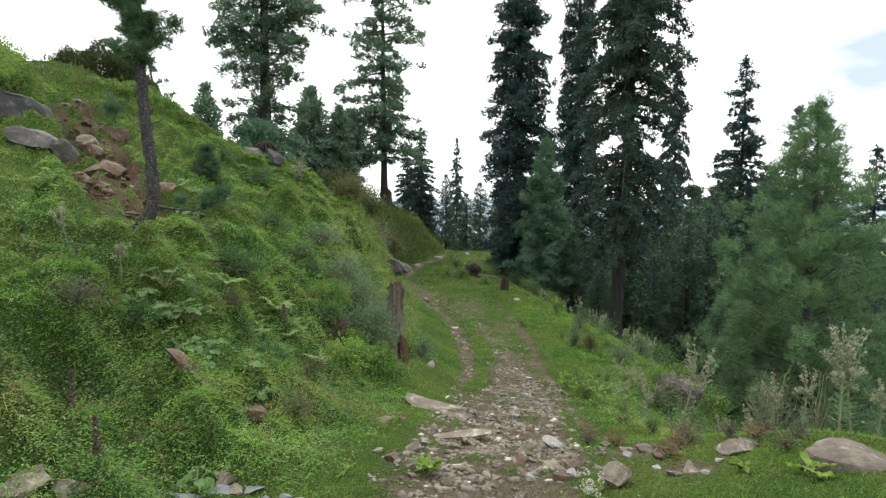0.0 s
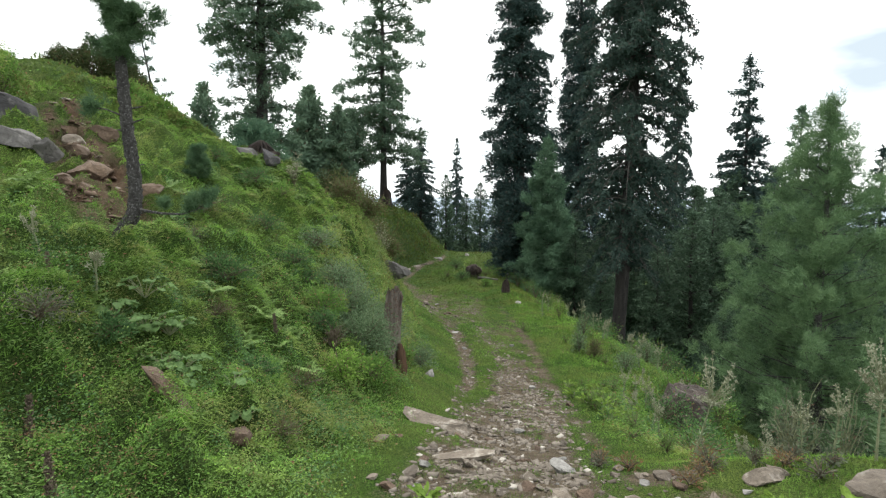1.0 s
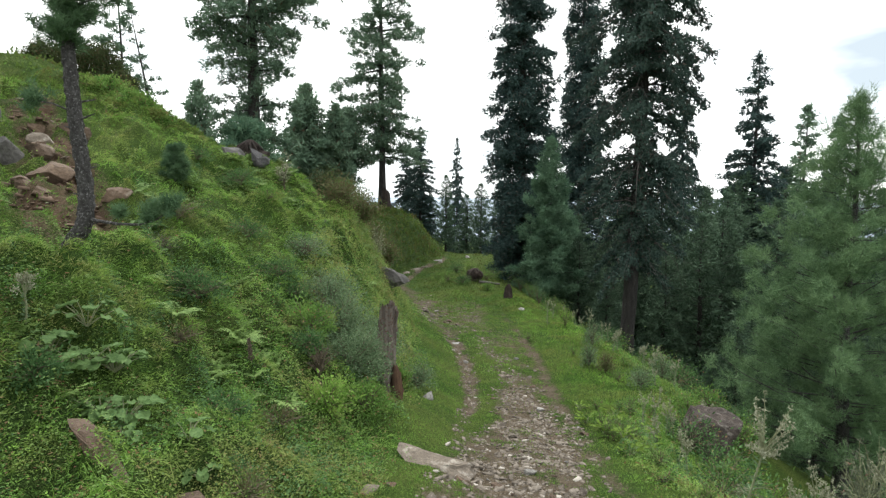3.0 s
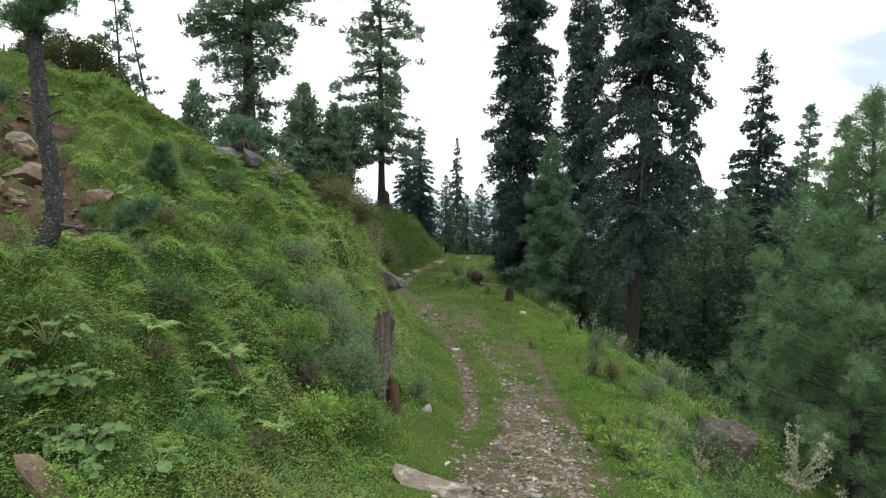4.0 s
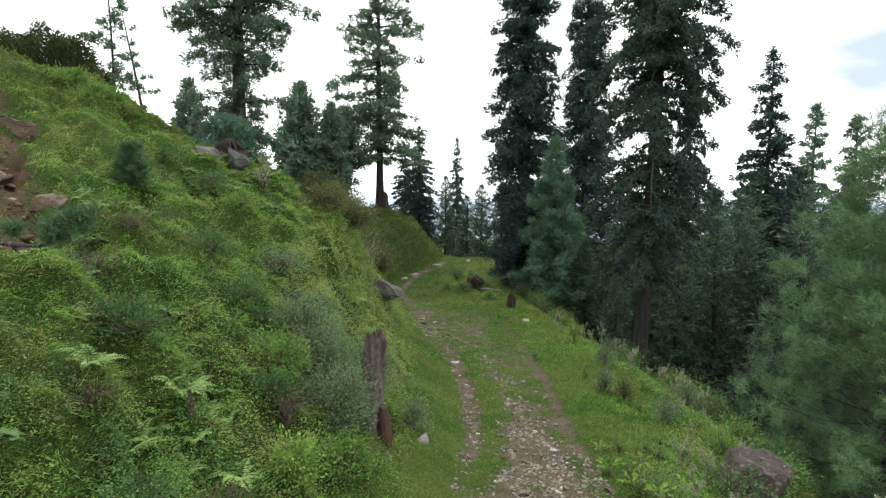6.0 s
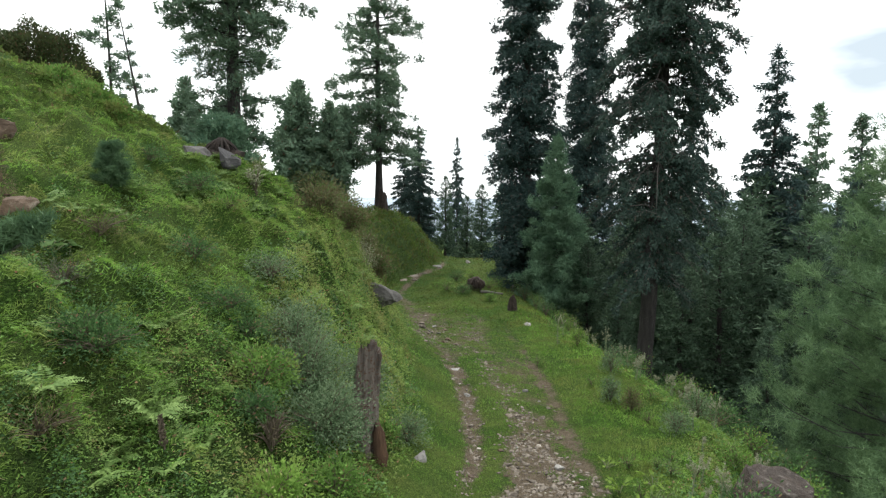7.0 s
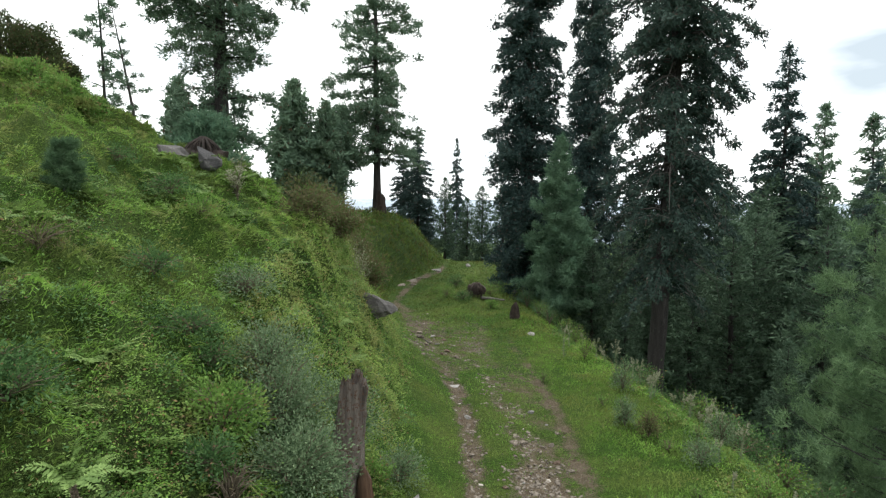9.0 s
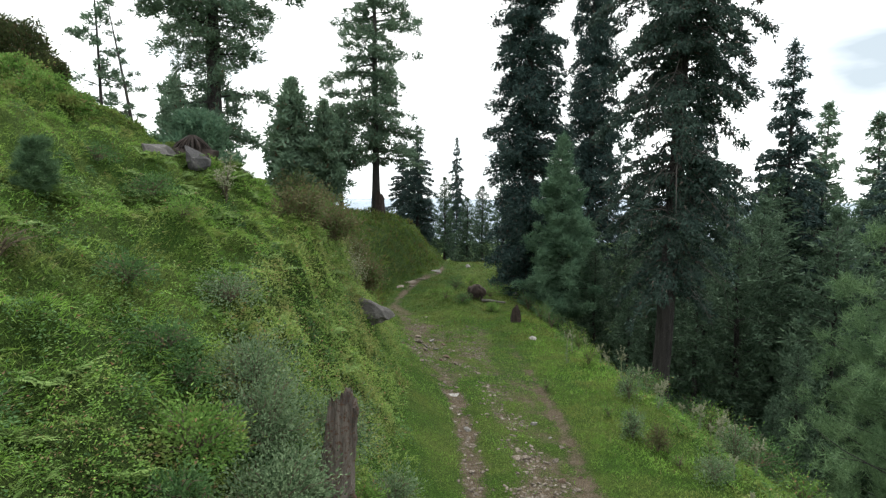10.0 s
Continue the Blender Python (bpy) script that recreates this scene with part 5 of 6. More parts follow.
# verge weeds on the right
for k, (x, y, w, h, m) in enumerate(((5.15, 16.1, 0.7, 0.55, M_BUSH), (6.0, 15.2, 0.8, 0.6, M_WEED), (4.35, 18.2, 0.55, 0.75, M_BUSH), (4.65, 17.5, 0.5, 0.6, M_BROWNBUSH), (6.3, 17.6, 0.7, 0.8, M_BUSH),
                                     (5.2, 21.0, 0.7, 0.9, M_BUSH), (5.0, 24.5, 0.7, 0.8, M_TALL), (5.4, 27.5, 0.9, 0.9, M_WEED), (5.9, 12.4, 0.9, 0.7, M_WEED), (5.0, 11.6, 0.8, 0.5, M_WEED),
                                     (5.5, 30.0, 1.0, 0.9, M_WEED), (5.3, 32.5, 1.1, 1.0, M_DARKWEED), (5.2, 35.0, 1.2, 0.9, M_WEED), (5.0, 37.8, 1.2, 1.1, M_DARKWEED), (4.9, 40.5, 1.3, 1.0, M_WEED))):
    shrub("weed_bush", x, y, w, h, 70 + k, m, "small leafy bush on the outer verge", 0.045, 1500, 26, 0.45, dome=0.4, group="verge bushes")


for k, (x, y, w, h, m) in enumerate(((0.3, 36.2, 1.3, 0.6, M_WEED), (1.2, 35.2, 1.0, 0.5, M_DARKWEED), (0.9, 38.0, 1.2, 0.7, M_DARKWEED), (2.8, 37.5, 1.4, 0.6, M_WEED), (3.3, 40.0, 1.5, 0.8, M_DARKWEED), (-0.3, 38.5, 1.0, 0.4, M_WEED), (1.9, 41.0, 1.3, 0.6, M_TALL), (2.6, 34.2, 0.9, 0.4, M_WEED))):
    shrub("weed_clump", x, y, w, h, 90 + k, m, "low weeds growing on the grassy mound", 0.06, 1300, 30, 0.45, dome=0.4, arch=0.6, group="weeds of the mound")


def drop_growth():
    rng = np.random.default_rng(97)
    for k in range(30):
        y = 6.5 + 18 * (k + rng.random()) / 30
        x = float(curve(EDGE_Y, EDGE_X, y)) + rng.uniform(0.5, 2.6)
        shrub("weed_clump", x, y, rng.uniform(0.9, 1.6), rng.uniform(0.5, 0.9), 700 + k, (M_DARKWEED, M_DARKWEED, M_WEED)[k % 3], "dark weeds growing on the drop below the verge", 0.07, 800, 24, 0.45, dome=0.4, arch=0.5, group="weeds of the drop")


drop_growth()


def flower_weed(x, y, height, seed, label, heads=12, lean=0.0, spread=0.17):
    """A tall weed: one stem with narrow leaves that forks into stalks with pale seed heads."""
    rng = np.random.default_rng(seed)
    ob = empty("weed", pose(x, y, gz(x, y), 0, lean, rng.uniform(-30, 30)), label, "weed")
    fork = np.array([0, 0, height * 0.62])
    tubes = [tube(np.array([[0, 0, -0.05], [0.01, 0.01, height * 0.3], fork]), [0.016, 0.012, 0.009], 5)]
    hb, hw = [], []
    for k in range(heads):
        az, up = rng.uniform(0, 6.283), rng.uniform(0.55, 1.0)
        o = fork * rng.uniform(0.8, 1.0)
        e = np.array([math.cos(az) * spread * height * rng.uniform(0.4, 1.1), math.sin(az) * spread * height * rng.uniform(0.4, 1.1), height * up])
        tubes.append(tube(np.stack([o, (o + e) / 2 + [0, 0, 0.02], e]), [0.007, 0.005, 0.004], 3))
        for s in (1.0, 0.85, 0.7):
            q = o + (e - o) * s
            hb.append(q + rng.normal(size=(9, 3)) * 0.012)
            hw.append(rng.normal(size=(9, 3)) + [0, 0, 0.8])
    part("stem_work", mesh_of("stem_work", *gather(tubes), M_STEM), ob)
    n = 70
    s = rng.uniform(0.05, 1.0, n)
    az = rng.uniform(0, 6.283, n)
    lv = leaves(np.stack([0 * s, 0 * s, s * height * 0.62], 1), np.stack([np.cos(az), np.sin(az), 0.35 + 0 * az], 1), 0.10 * height * (1.15 - 0.6 * s), 0.018, rng=rng)
    part("foliage", mesh_of("foliage", *lv, M_BUSH), ob)
    hb, hw = np.concatenate(hb), np.concatenate(hw)
    part("seed_head", mesh_of("seed_head", *leaves(hb, hw, 0.026 + 0.004 * height, 0.016, rng=rng), M_PALE), ob)
    return ob


for k, (x, y, w, h) in enumerate(((4.35, 7.2, 0.6, 1.15), (4.6, 7.6, 0.55, 1.2), (4.1, 7.0, 0.5, 0.85), (4.75, 7.0, 0.55, 1.2), (4.9, 8.2, 0.6, 1.3))):
    shrub("shrub", x, y, w, h, 160 + k, M_GREYHERB, "grey-green half dry herb with thin stems", 0.06, 300, 18, 0.30, M_STEM, arch=0.1, sparse=0.35, group="grey herbs on the edge")
for k, (x, y, w, h, m, what) in enumerate(((-3.72, 10.3, 1.0, 0.5, M_DARKWEED, 0), (-4.07, 13.6, 0.9, 0.55, M_DARKWEED, 0), (-4.3, 15.8, 0.8, 0.5, M_WEED, 0), (-3.12, 14.7, 1.1, 0.6, M_BUSH, 0),
                                           (-5.4, 17.0, 1.0, 0.6, M_DARKWEED, 0), (-5.16, 12.8, 0.9, 0.6, M_BROWNBUSH, 1), (-4.94, 11.6, 0.8, 0.45, M_GREYHERB, 1), (-2.95, 12.8, 0.8, 0.5, M_DARKWEED, 0),
                                           (-6.7, 17.4, 0.9, 0.5, M_DARKWEED, 0), (-2.3, 11.1, 0.7, 0.4, M_DARKWEED, 0), (-3.85, 6.95, 0.6, 0.35, M_DARKWEED, 0),
                                           (-4.0, 6.1, 0.7, 0.4, M_GREYHERB, 1), (-3.95, 10.4, 0.8, 0.45, M_DARKWEED, 0), (-3.25, 12.9, 0.9, 0.5, M_DARKWEED, 0), (-2.6, 8.3, 0.7, 0.35, M_DARKWEED, 0),
                                           (-2.1, 8.9, 0.6, 0.35, M_BROWNBUSH, 1), (-3.4, 8.9, 0.7, 0.4, M_BROWNBUSH, 1), (-1.9, 7.0, 0.6, 0.3, M_BROWNBUSH, 1))):
    shrub("weed_clump", x, y, w, 0.7 * h, 180 + k, m, ("dark leafy weed clump growing on the bank", "dry brownish weed clump growing on the bank")[what], 0.045, (1500, 800)[what], 26, (0.5, 0.3)[what], dome=(0.35, 0.2)[what], arch=0.7, group="weed clumps of the bank")


def fern_mesh(seed):
    """A fern: arching fronds, each with two rows of narrowing leaflets."""
    rng = np.random.default_rng(seed)
    base, way, size, side = [], [], [], []
    for k in range(9):
        az, ln, lift = k * 2.4 + rng.normal() * 0.3, rng.uniform(0.28, 0.5), rng.uniform(0.5, 1.2)
        out = np.array([math.cos(az), math.sin(az), 0])
        across = np.array([-math.sin(az), math.cos(az), 0])
        s = np.linspace(0.12, 1.0, 13)
        spine = out * (ln * s)[:, None] + np.array([0, 0, 1.0]) * (ln * lift * (s - 0.75 * s * s))[:, None]
        for sg in (-1, 1):
            base.append(spine)
            way.append(across * sg + out * 0.45 + rng.normal(size=spine.shape) * 0.12 + [0, 0, -0.1])
            size.append(ln * 0.36 * (1.08 - s) ** 0.8)
            side.append(np.tile(out, (len(s), 1)))
    size = np.concatenate(size)
    v, f = leaves(np.concatenate(base), np.concatenate(way), size, size * 0.34 + 0.006, side=unit(np.concatenate(side)))
    return mesh_of("foliage", v, f, M_FERN)


def flower_clump(x, y, width, height, seed):
    """A low clump of cream-white flower heads over small leaves."""
    rng = np.random.default_rng(seed)
    ob = shrub("flower_clump", x, y, width, height, seed, M_WEED, "low clump of cream-white flowers in the verge", 0.03, 160, 14, 0.4, M_STEM, arch=0.1, category="flower")
    n = 240
    d = unit(rng.normal(size=(n, 3)))
    at = np.repeat(rng.uniform(-0.5, 0.5, (8, 3)) * [width, width, 0.3 * height] + [0, 0, height], n // 8, 0)
    part("seed_head", mesh_of("seed_head", *leaves(at + d * 0.02, d, 0.016, 0.014, rng=rng), M_FLOWER), ob, "cream-white petals")


flower_clump(1.42, 5.12, 0.24, 0.14, 900)
flower_clump(1.36, 4.98, 0.16, 0.10, 901)


def ferns():
    rng = np.random.default_rng(93)
    kinds = [fern_mesh(500 + k) for k in range(6)]
    n = 0
    while n < 260:
        y = rng.uniform(7, 24)
        x = rng.uniform(-7.0, -1.6)
        if on_bank(x, y) < 0.7 or gully(x, y) > 0.2 or wobble(x, y, 0.9, 31) + 0.045 * (y - 13) + rng.normal() * 0.15 < 0.12:
            continue
        s = rng.uniform(0.45, 0.85)
        ob = empty("fern", pose(x, y, gz(x, y), rng.normal() * 8, 14 + rng.normal() * 8, rng.uniform(0, 360)) @ Matrix.Scale(s, 4), "light green fern growing on the bank", "fern", "ferns of the bank")
        part("foliage", kinds[rng.integers(6)], ob)
        n += 1


TALLWEED = "tall pale weed with forked stalks and seed heads"
for k, (x, y, h, n, lean) in enumerate(((3.3, 7.7, 1.4, 30, 17), (4.35, 6.0, 1.2, 30, 3), (4.55, 6.1, 0.9, 12, -6), (4.2, 6.4, 0.75, 10, 8), (4.0, 6.6, 0.7, 9, -5), (5.1, 9.2, 1.4, 14, 8), (5.3, 9.6, 1.3, 12, -6),
                                        (5.0, 8.6, 1.2, 12, 0), (4.8, 8.4, 1.1, 9, 5), (5.0, 6.3, 0.8, 10, 5), (6.4, 18.4, 0.9, 10, 0), (6.3, 16.8, 0.9, 10, 6), (6.5, 19.6, 0.8, 9, 0), (6.1, 14.6, 0.9, 12, 5),
                                        (5.6, 23.0, 1.0, 8, 0), (4.3, 24.6, 1.1, 6, 0), (4.9, 26.5, 0.9, 7, 0), (5.9, 20.5, 0.8, 9, 4), (-4.35, 7.6, 0.55, 12, 0), (-5.1, 7.7, 0.7, 10, -10))):
    flower_weed(x, y, h, 200 + k, TALLWEED, n, lean)


def verge_weeds():
    rng = np.random.default_rng(91)
    for k in range(34):
        y = rng.uniform(7.5, 27)
        x = float(curve(EDGE_Y, EDGE_X, y)) + rng.normal() * 0.35 - 0.1
        flower_weed(x, y, rng.uniform(0.35, 0.8), 240 + k, "pale weed with small seed heads on the outer verge", rng.integers(5, 11), rng.normal() * 6)


verge_weeds()


def verge_herbs():
    """Small mixed herbs that stand out of the grass between the track and its edge."""
    rng = np.random.default_rng(95)
    for k in range(26):
        y = 7.6 + 15 * rng.random() ** 1.4
        x = rng.uniform(3.0, float(curve(EDGE_Y, EDGE_X, y)) - 0.1) if y > 9 else rng.uniform(2.6, 4.2)
        m = (M_WEED, M_FERN)[k % 2]
        shrub("herb", x, y, rng.uniform(0.2, 0.5), rng.uniform(0.16, 0.42), 600 + k, m, ("leafy green herb in the verge", "yellow-green herb in the verge")[k % 2], 0.05, 220, 14, 0.32, arch=0.2, sparse=0.3, group="herbs of the verge", category="herb")
    for k, (x, y) in enumerate(((2.7, 6.2), (2.9, 6.4), (2.45, 5.9), (3.3, 6.3), (3.5, 6.1), (3.7, 6.3), (3.0, 6.7), (3.9, 6.0), (2.2, 6.9), (3.6, 5.7), (2.0, 7.4), (1.9, 7.1))):
        shrub("herb", x, y, rng.uniform(0.2, 0.4), rng.uniform(0.12, 0.26), 660 + k, (M_DRYHERB, M_GREYHERB)[k % 2], ("dry reddish herb in the verge", "grey-green herb in the verge")[k % 2], 0.045, 180, 14, 0.3, arch=0.3, sparse=0.2, group="herbs of the verge", category="herb")


verge_herbs()


def broad_plant(x, y, seed, label, count=10, size=0.2, tall=0.3, slim=1.0, rise=0.0, mat=M_BROAD):
    """A clump of big rounded leaves, each a cupped blade on its own stalk."""
    rng = np.random.default_rng(seed)
    ob = empty("broad_leaf_plant", pose(x, y, gz(x, y)), label, "plant")
    a = np.linspace(-1, 1, 7)
    for k in range(count):
        az = rng.uniform(0, 6.283)
        out = np.array([math.cos(az), math.sin(az), 0])
        side = np.array([-math.sin(az), math.cos(az), 0])
        s = size * rng.uniform(0.6, 1.15)
        foot = out * tall * rng.uniform(0.2, 1.25)
        foot[2] = tall * rng.uniform(0.5, 1.2)
        way = unit(out + np.array([0, 0, rng.uniform(-0.5, 0.25) + rise]))
        up = np.cross(way, side) * -1
        vs, fs = [], []
        for i, u in enumerate(np.linspace(0, 1, 6)):
            w = 0.5 * s * slim * (math.sin(math.pi * min(1, u * 0.92 + 0.12)) ** 0.6) * (1 if u < 1 else 0.02)
            for sv in a[::2]:
                vs.append(foot + way * s * u - up * 0 + side * w * sv + np.array([0, 0, 1]) * (0.10 * s * sv * sv - 0.18 * s * u * u + 0.012 * rng.normal()))
        for i in range(5):
            for j in range(3):
                fs.append((i * 4 + j, i * 4 + j + 1, i * 4 + j + 5, i * 4 + j + 4))
        part("leaf", mesh_of("leaf", np.array(vs), np.array(fs), mat, smooth=True), ob)
        part("stalk", mesh_of("stalk", *tube(np.stack([out * 0.01, foot * 0.6 + [0, 0, 0.02], foot]), [0.006, 0.005, 0.004], 4), M_STEM), ob)
    return ob


BROAD = "clump of big pale green rounded leaves on the bank"
for k, (x, y, n, s, h) in enumerate(((-3.75, 7.6, 26, 0.16, 0.24), (-3.5, 7.7, 24, 0.15, 0.22), (-4.05, 7.5, 18, 0.15, 0.22), (-3.2, 7.3, 24, 0.15, 0.22), (-3.3, 7.1, 20, 0.13, 0.2), (-3.05, 6.95, 9, 0.12, 0.2), (-4.7, 11.0, 7, 0.14, 0.14), (-5.45, 12.2, 11, 0.17, 0.16), (-2.3, 7.0, 10, 0.11, 0.12), (-2.5, 7.2, 9, 0.12, 0.14), (-3.9, 7.9, 14, 0.15, 0.24), (-2.2, 4.9, 9, 0.13, 0.12))):
    broad_plant(x, y, 300 + k, BROAD, n, s, h)
for k, (x, y, n, s, h) in enumerate(((-0.16, 6.0, 15, 0.19, 0.05), (3.35, 4.95, 11, 0.18, 0.07), (1.42, 5.0, 9, 0.12, 0.05), (2.9, 5.2, 8, 0.12, 0.04), (-1.0, 5.6, 8, 0.1, 0.04), (3.05, 12.0, 14, 0.19, 0.16), (3.25, 11.5, 13, 0.17, 0.16), (2.95, 13.0, 12, 0.18, 0.14), (3.3, 12.6, 12, 0.18, 0.16), (3.6, 13.3, 13, 0.17, 0.16),
                                     (3.1, 10.7, 12, 0.17, 0.15), (3.5, 11.1, 12, 0.16, 0.15), (3.1, 14.2, 10, 0.14, 0.12), (3.9, 12.2, 11, 0.16, 0.15))):
    broad_plant(x, y, 320 + k, "leafy dock plant beside the track", n, s, h, 0.38, 0.6, M_DOCK)


def dry_spike(x, y, h, seed):
    """A dead dock: a stiff stalk thickly set with brown seeds."""
    rng = np.random.default_rng(seed)
    ob = empty("dead_weed", pose(x, y, gz(x, y), 0, rng.uniform(-8, 8), 0), "dead brown seed stalk standing in the bank", "weed", "dead seed stalks")
    part("stem", mesh_of("stem", *tube(np.array([[0, 0, -0.05], [0.01, 0, h * 0.5], [0, 0.01, h]]), [0.01, 0.008, 0.004], 5), M_DRYSTEM), ob)
    n = 420
    s = rng.uniform(0.1, 1.0, n)
    az = rng.uniform(0, 6.283, n)
    r = 0.10 * h * (1.1 - 0.8 * s) * rng.random(n) ** 0.5
    b = np.stack([r * np.cos(az), r * np.sin(az), s * h], 1)
    part("seed_mass", mesh_of("seed_mass", *leaves(b, rng.normal(size=(n, 3)) + [0, 0, 1.5], 0.035, 0.016, rng=rng), M_DRYSTEM), ob)


for k, (x, y, h) in enumerate(((-4.75, 7.35, 0.3), (-3.5, 5.2, 0.42), (-2.75, 4.4, 0.35), (-2.72, 9.7, 0.34))):
    dry_spike(x, y, h, 400 + k)


def scatter(n, seed, x0, x1, y0, y1, power=1.5):
    """Places spread over the land, thicker near the path of the track's lower end."""
    rng = np.random.default_rng(seed)
    m = n * 5
    x, y = rng.uniform(x0, x1, m), rng.uniform(y0, y1, m)
    d = np.hypot(x, y - 4.0)
    keep = rng.random(m) < np.clip((5.0 / d) ** power, 0, 1)
    x, y = x[keep][:n], y[keep][:n]
    return rng, x, y, np.hypot(x, y - 3.0)


def grazed(x):
    """Where the upper meadow is cropped short: nearly 1 on the top, 0 on the slope."""
    return smooth01((-5.2 - x) / 1.0)


def clear_of_leaves(x, y):
    """Where bare stones keep the plants away: the gully, the little heap at the foot of the bank and the foot of the boulder on the edge."""
    return (gully(x, y) < 0.3) & (np.exp(-((x + 1.85) / 0.7) ** 2 - ((y - 4.95) / 0.4) ** 2) < 0.4) & (np.hypot(x - 5.3, y - 12.7) > 0.65)


def on_bank(x, y):
    return smooth01((curve(ROWS, TOE_X, y) + 0.5 - x) / 1.0)


def short_grass():
    rng, x, y, d = scatter(430000, 71, -14, 7.2, 3.2, 34, 1.0)
    back = rng.random(len(x)) < 0.05
    y = np.where(back, 3.3 - 9 * rng.random(len(x)) ** 1.6, y)
    bare = np.maximum(ruts(x, y), gully(x, y))
    bank, weeds = on_bank(x, y), weedy(x, y)
    keep = (rng.random(len(x)) > np.clip(bare * 1.35 - 0.1 - 0.35 * wobble(x, y, 1.9, 27) * (y < 20), 0, 0.95)) & ((wobble(x, y, 1.6, 9) + rng.normal(size=len(x)) * 0.5) > -0.9) & (rng.random(len(x)) > 0.5 * bank * weeds)
    x, y, d, bank, weeds = x[keep], y[keep], d[keep], bank[keep], weeds[keep]
    verge = smooth01((x - 2.9) / 0.8)
    base = np.stack([x, y, land(x, y) - 0.01], 1)
    lush = 0.75 + 0.5 * wobble(x, y, 1.1, 12)
    ln = (0.042 + 0.05 * bank * (1 - 0.6 * grazed(x)) * lush + (0.012 + 0.038 * smooth01((y - 6.5) / 2)) * verge * lush) * rng.uniform(0.5, 1.6, len(x)) * (0.85 + 0.012 * d)
    way = rng.normal(size=(len(x), 3)) * [0.5, 0.5, 0.15] + [0, 0, 0.9]
    way[:, 0] += 0.4 * bank
    bend = rng.normal(size=(len(x), 3)) * 0.3 + np.stack([0.35 * bank, 0 * x, -0.2 + 0 * x], 1)
    v, f = sprigs(base, unit(way) + bend, ln, 0.005 + 0.0009 * d, rng)
    tagged(part("grass", mesh_of("grass", v, f, M_GRASS)), "short green grass covering track and bank", "grass", kind="stuff")


def far_grass():
    """Coarser tufts over the far end of the track and the knoll."""
    rng = np.random.default_rng(75)
    n = 56000
    y = 28 + 34 * rng.random(n)
    x = rng.uniform(-13, 6.5, n)
    y[:9000], x[:9000] = rng.uniform(11, 27, 9000), rng.uniform(-19, -9.5, 9000)
    y[9000:23000], x[9000:23000] = rng.uniform(-9, 3.6, 14000), rng.uniform(-11, 8.5, 14000)
    keep = rng.random(n) > np.clip(np.maximum(ruts(x, y), gully(x, y)) * 2.2, 0, 1.0)
    x, y = x[keep], y[keep]
    bank = on_bank(x, y)
    base = np.stack([x, y, land(x, y) - 0.02], 1)
    lump = np.clip(wobble(x, y, 0.9, 14) + 0.3, 0, 1)
    ln = (0.12 + 0.22 * bank * (0.4 + lump) * (y > 27)) * rng.uniform(0.5, 1.5, len(x))
    way = rng.normal(size=(len(x), 3)) * [0.5, 0.5, 0.1] + [0, 0, 1.0]
    bend = rng.normal(size=(len(x), 3)) * 0.3 + [0.15, -0.1, -0.2]
    v, f = sprigs(base, way + bend, ln, 0.06 + 0.04 * bank, rng)
    tagged(part("far_grass", mesh_of("far_grass", v, f, M_FARGRASS)), "rough grass and moss on the knoll and crest", "grass", kind="stuff")


M_FARGRASS = foliage("rough_knoll_grass", (0.042, 0.080, 0.018), (0.135, 0.20, 0.046), (0.12, 0.10, 0.045), 0.06, 0.3, patch=0.5, sere=(0.13, 0.115, 0.042))


def tussocks():
    """Mats of long soft grass that hang down the slope, thickest on the open upper bank."""
    rng, x, y, d = scatter(5200, 72, -14, 6.5, 3.5, 30, 0.75)
    bank = on_bank(x, y)
    keep = (rng.random(len(x)) < np.maximum(bank * (1 - 0.75 * weedy(x, y)) * (1 - 0.55 * grazed(x)) * (0.45 + 0.55 * smooth01((wobble(x, y, 0.55, 21) + 0.3) / 0.5)), 0.5 * smooth01((x - curve(EDGE_Y, EDGE_X, y) + 0.8) / 0.8) * smooth01((y - 6.8) / 1.5))) & clear_of_leaves(x, y) & (ruts(x, y) < 0.25)
    x, y, d = x[keep], y[keep], d[keep]
    m = 38
    k = len(x) * m
    wide = np.repeat(rng.uniform(0.08, 0.2, len(x)), m)
    cx, cy = np.repeat(x, m), np.repeat(y, m)
    az, r = rng.uniform(0, 6.283, k), rng.random(k) ** 0.5
    px, py = cx + wide * r * np.cos(az), cy + wide * r * np.sin(az)
    base = np.stack([px, py, land(px, py) - 0.01 + 0.35 * wide * (1 - r * r)], 1)
    out = np.stack([np.cos(az), np.sin(az), 0 * az], 1)
    hill = np.stack([np.full(k, 0.45), np.full(k, -0.2), np.zeros(k)], 1) * np.repeat(on_bank(x, y), m)[:, None]
    way = out * r[:, None] * 0.8 + hill + [0, 0, 0.9] + rng.normal(size=(k, 3)) * 0.2
    bend = (out * 0.4 + hill * 0.9 + [0, 0, -0.6]) * rng.uniform(0.6, 1.4, k)[:, None]
    ln = np.repeat(rng.uniform(0.08, 0.2, len(x)), m) * rng.uniform(0.6, 1.2, k)
    v, f = blades(base, way, bend, ln, 0.004 + 0.0006 * np.repeat(d, m), rng)
    tagged(part("long_grass", mesh_of("long_grass", v, f, M_TALL)), "mats of long bent grass on the bank", "grass", kind="stuff")


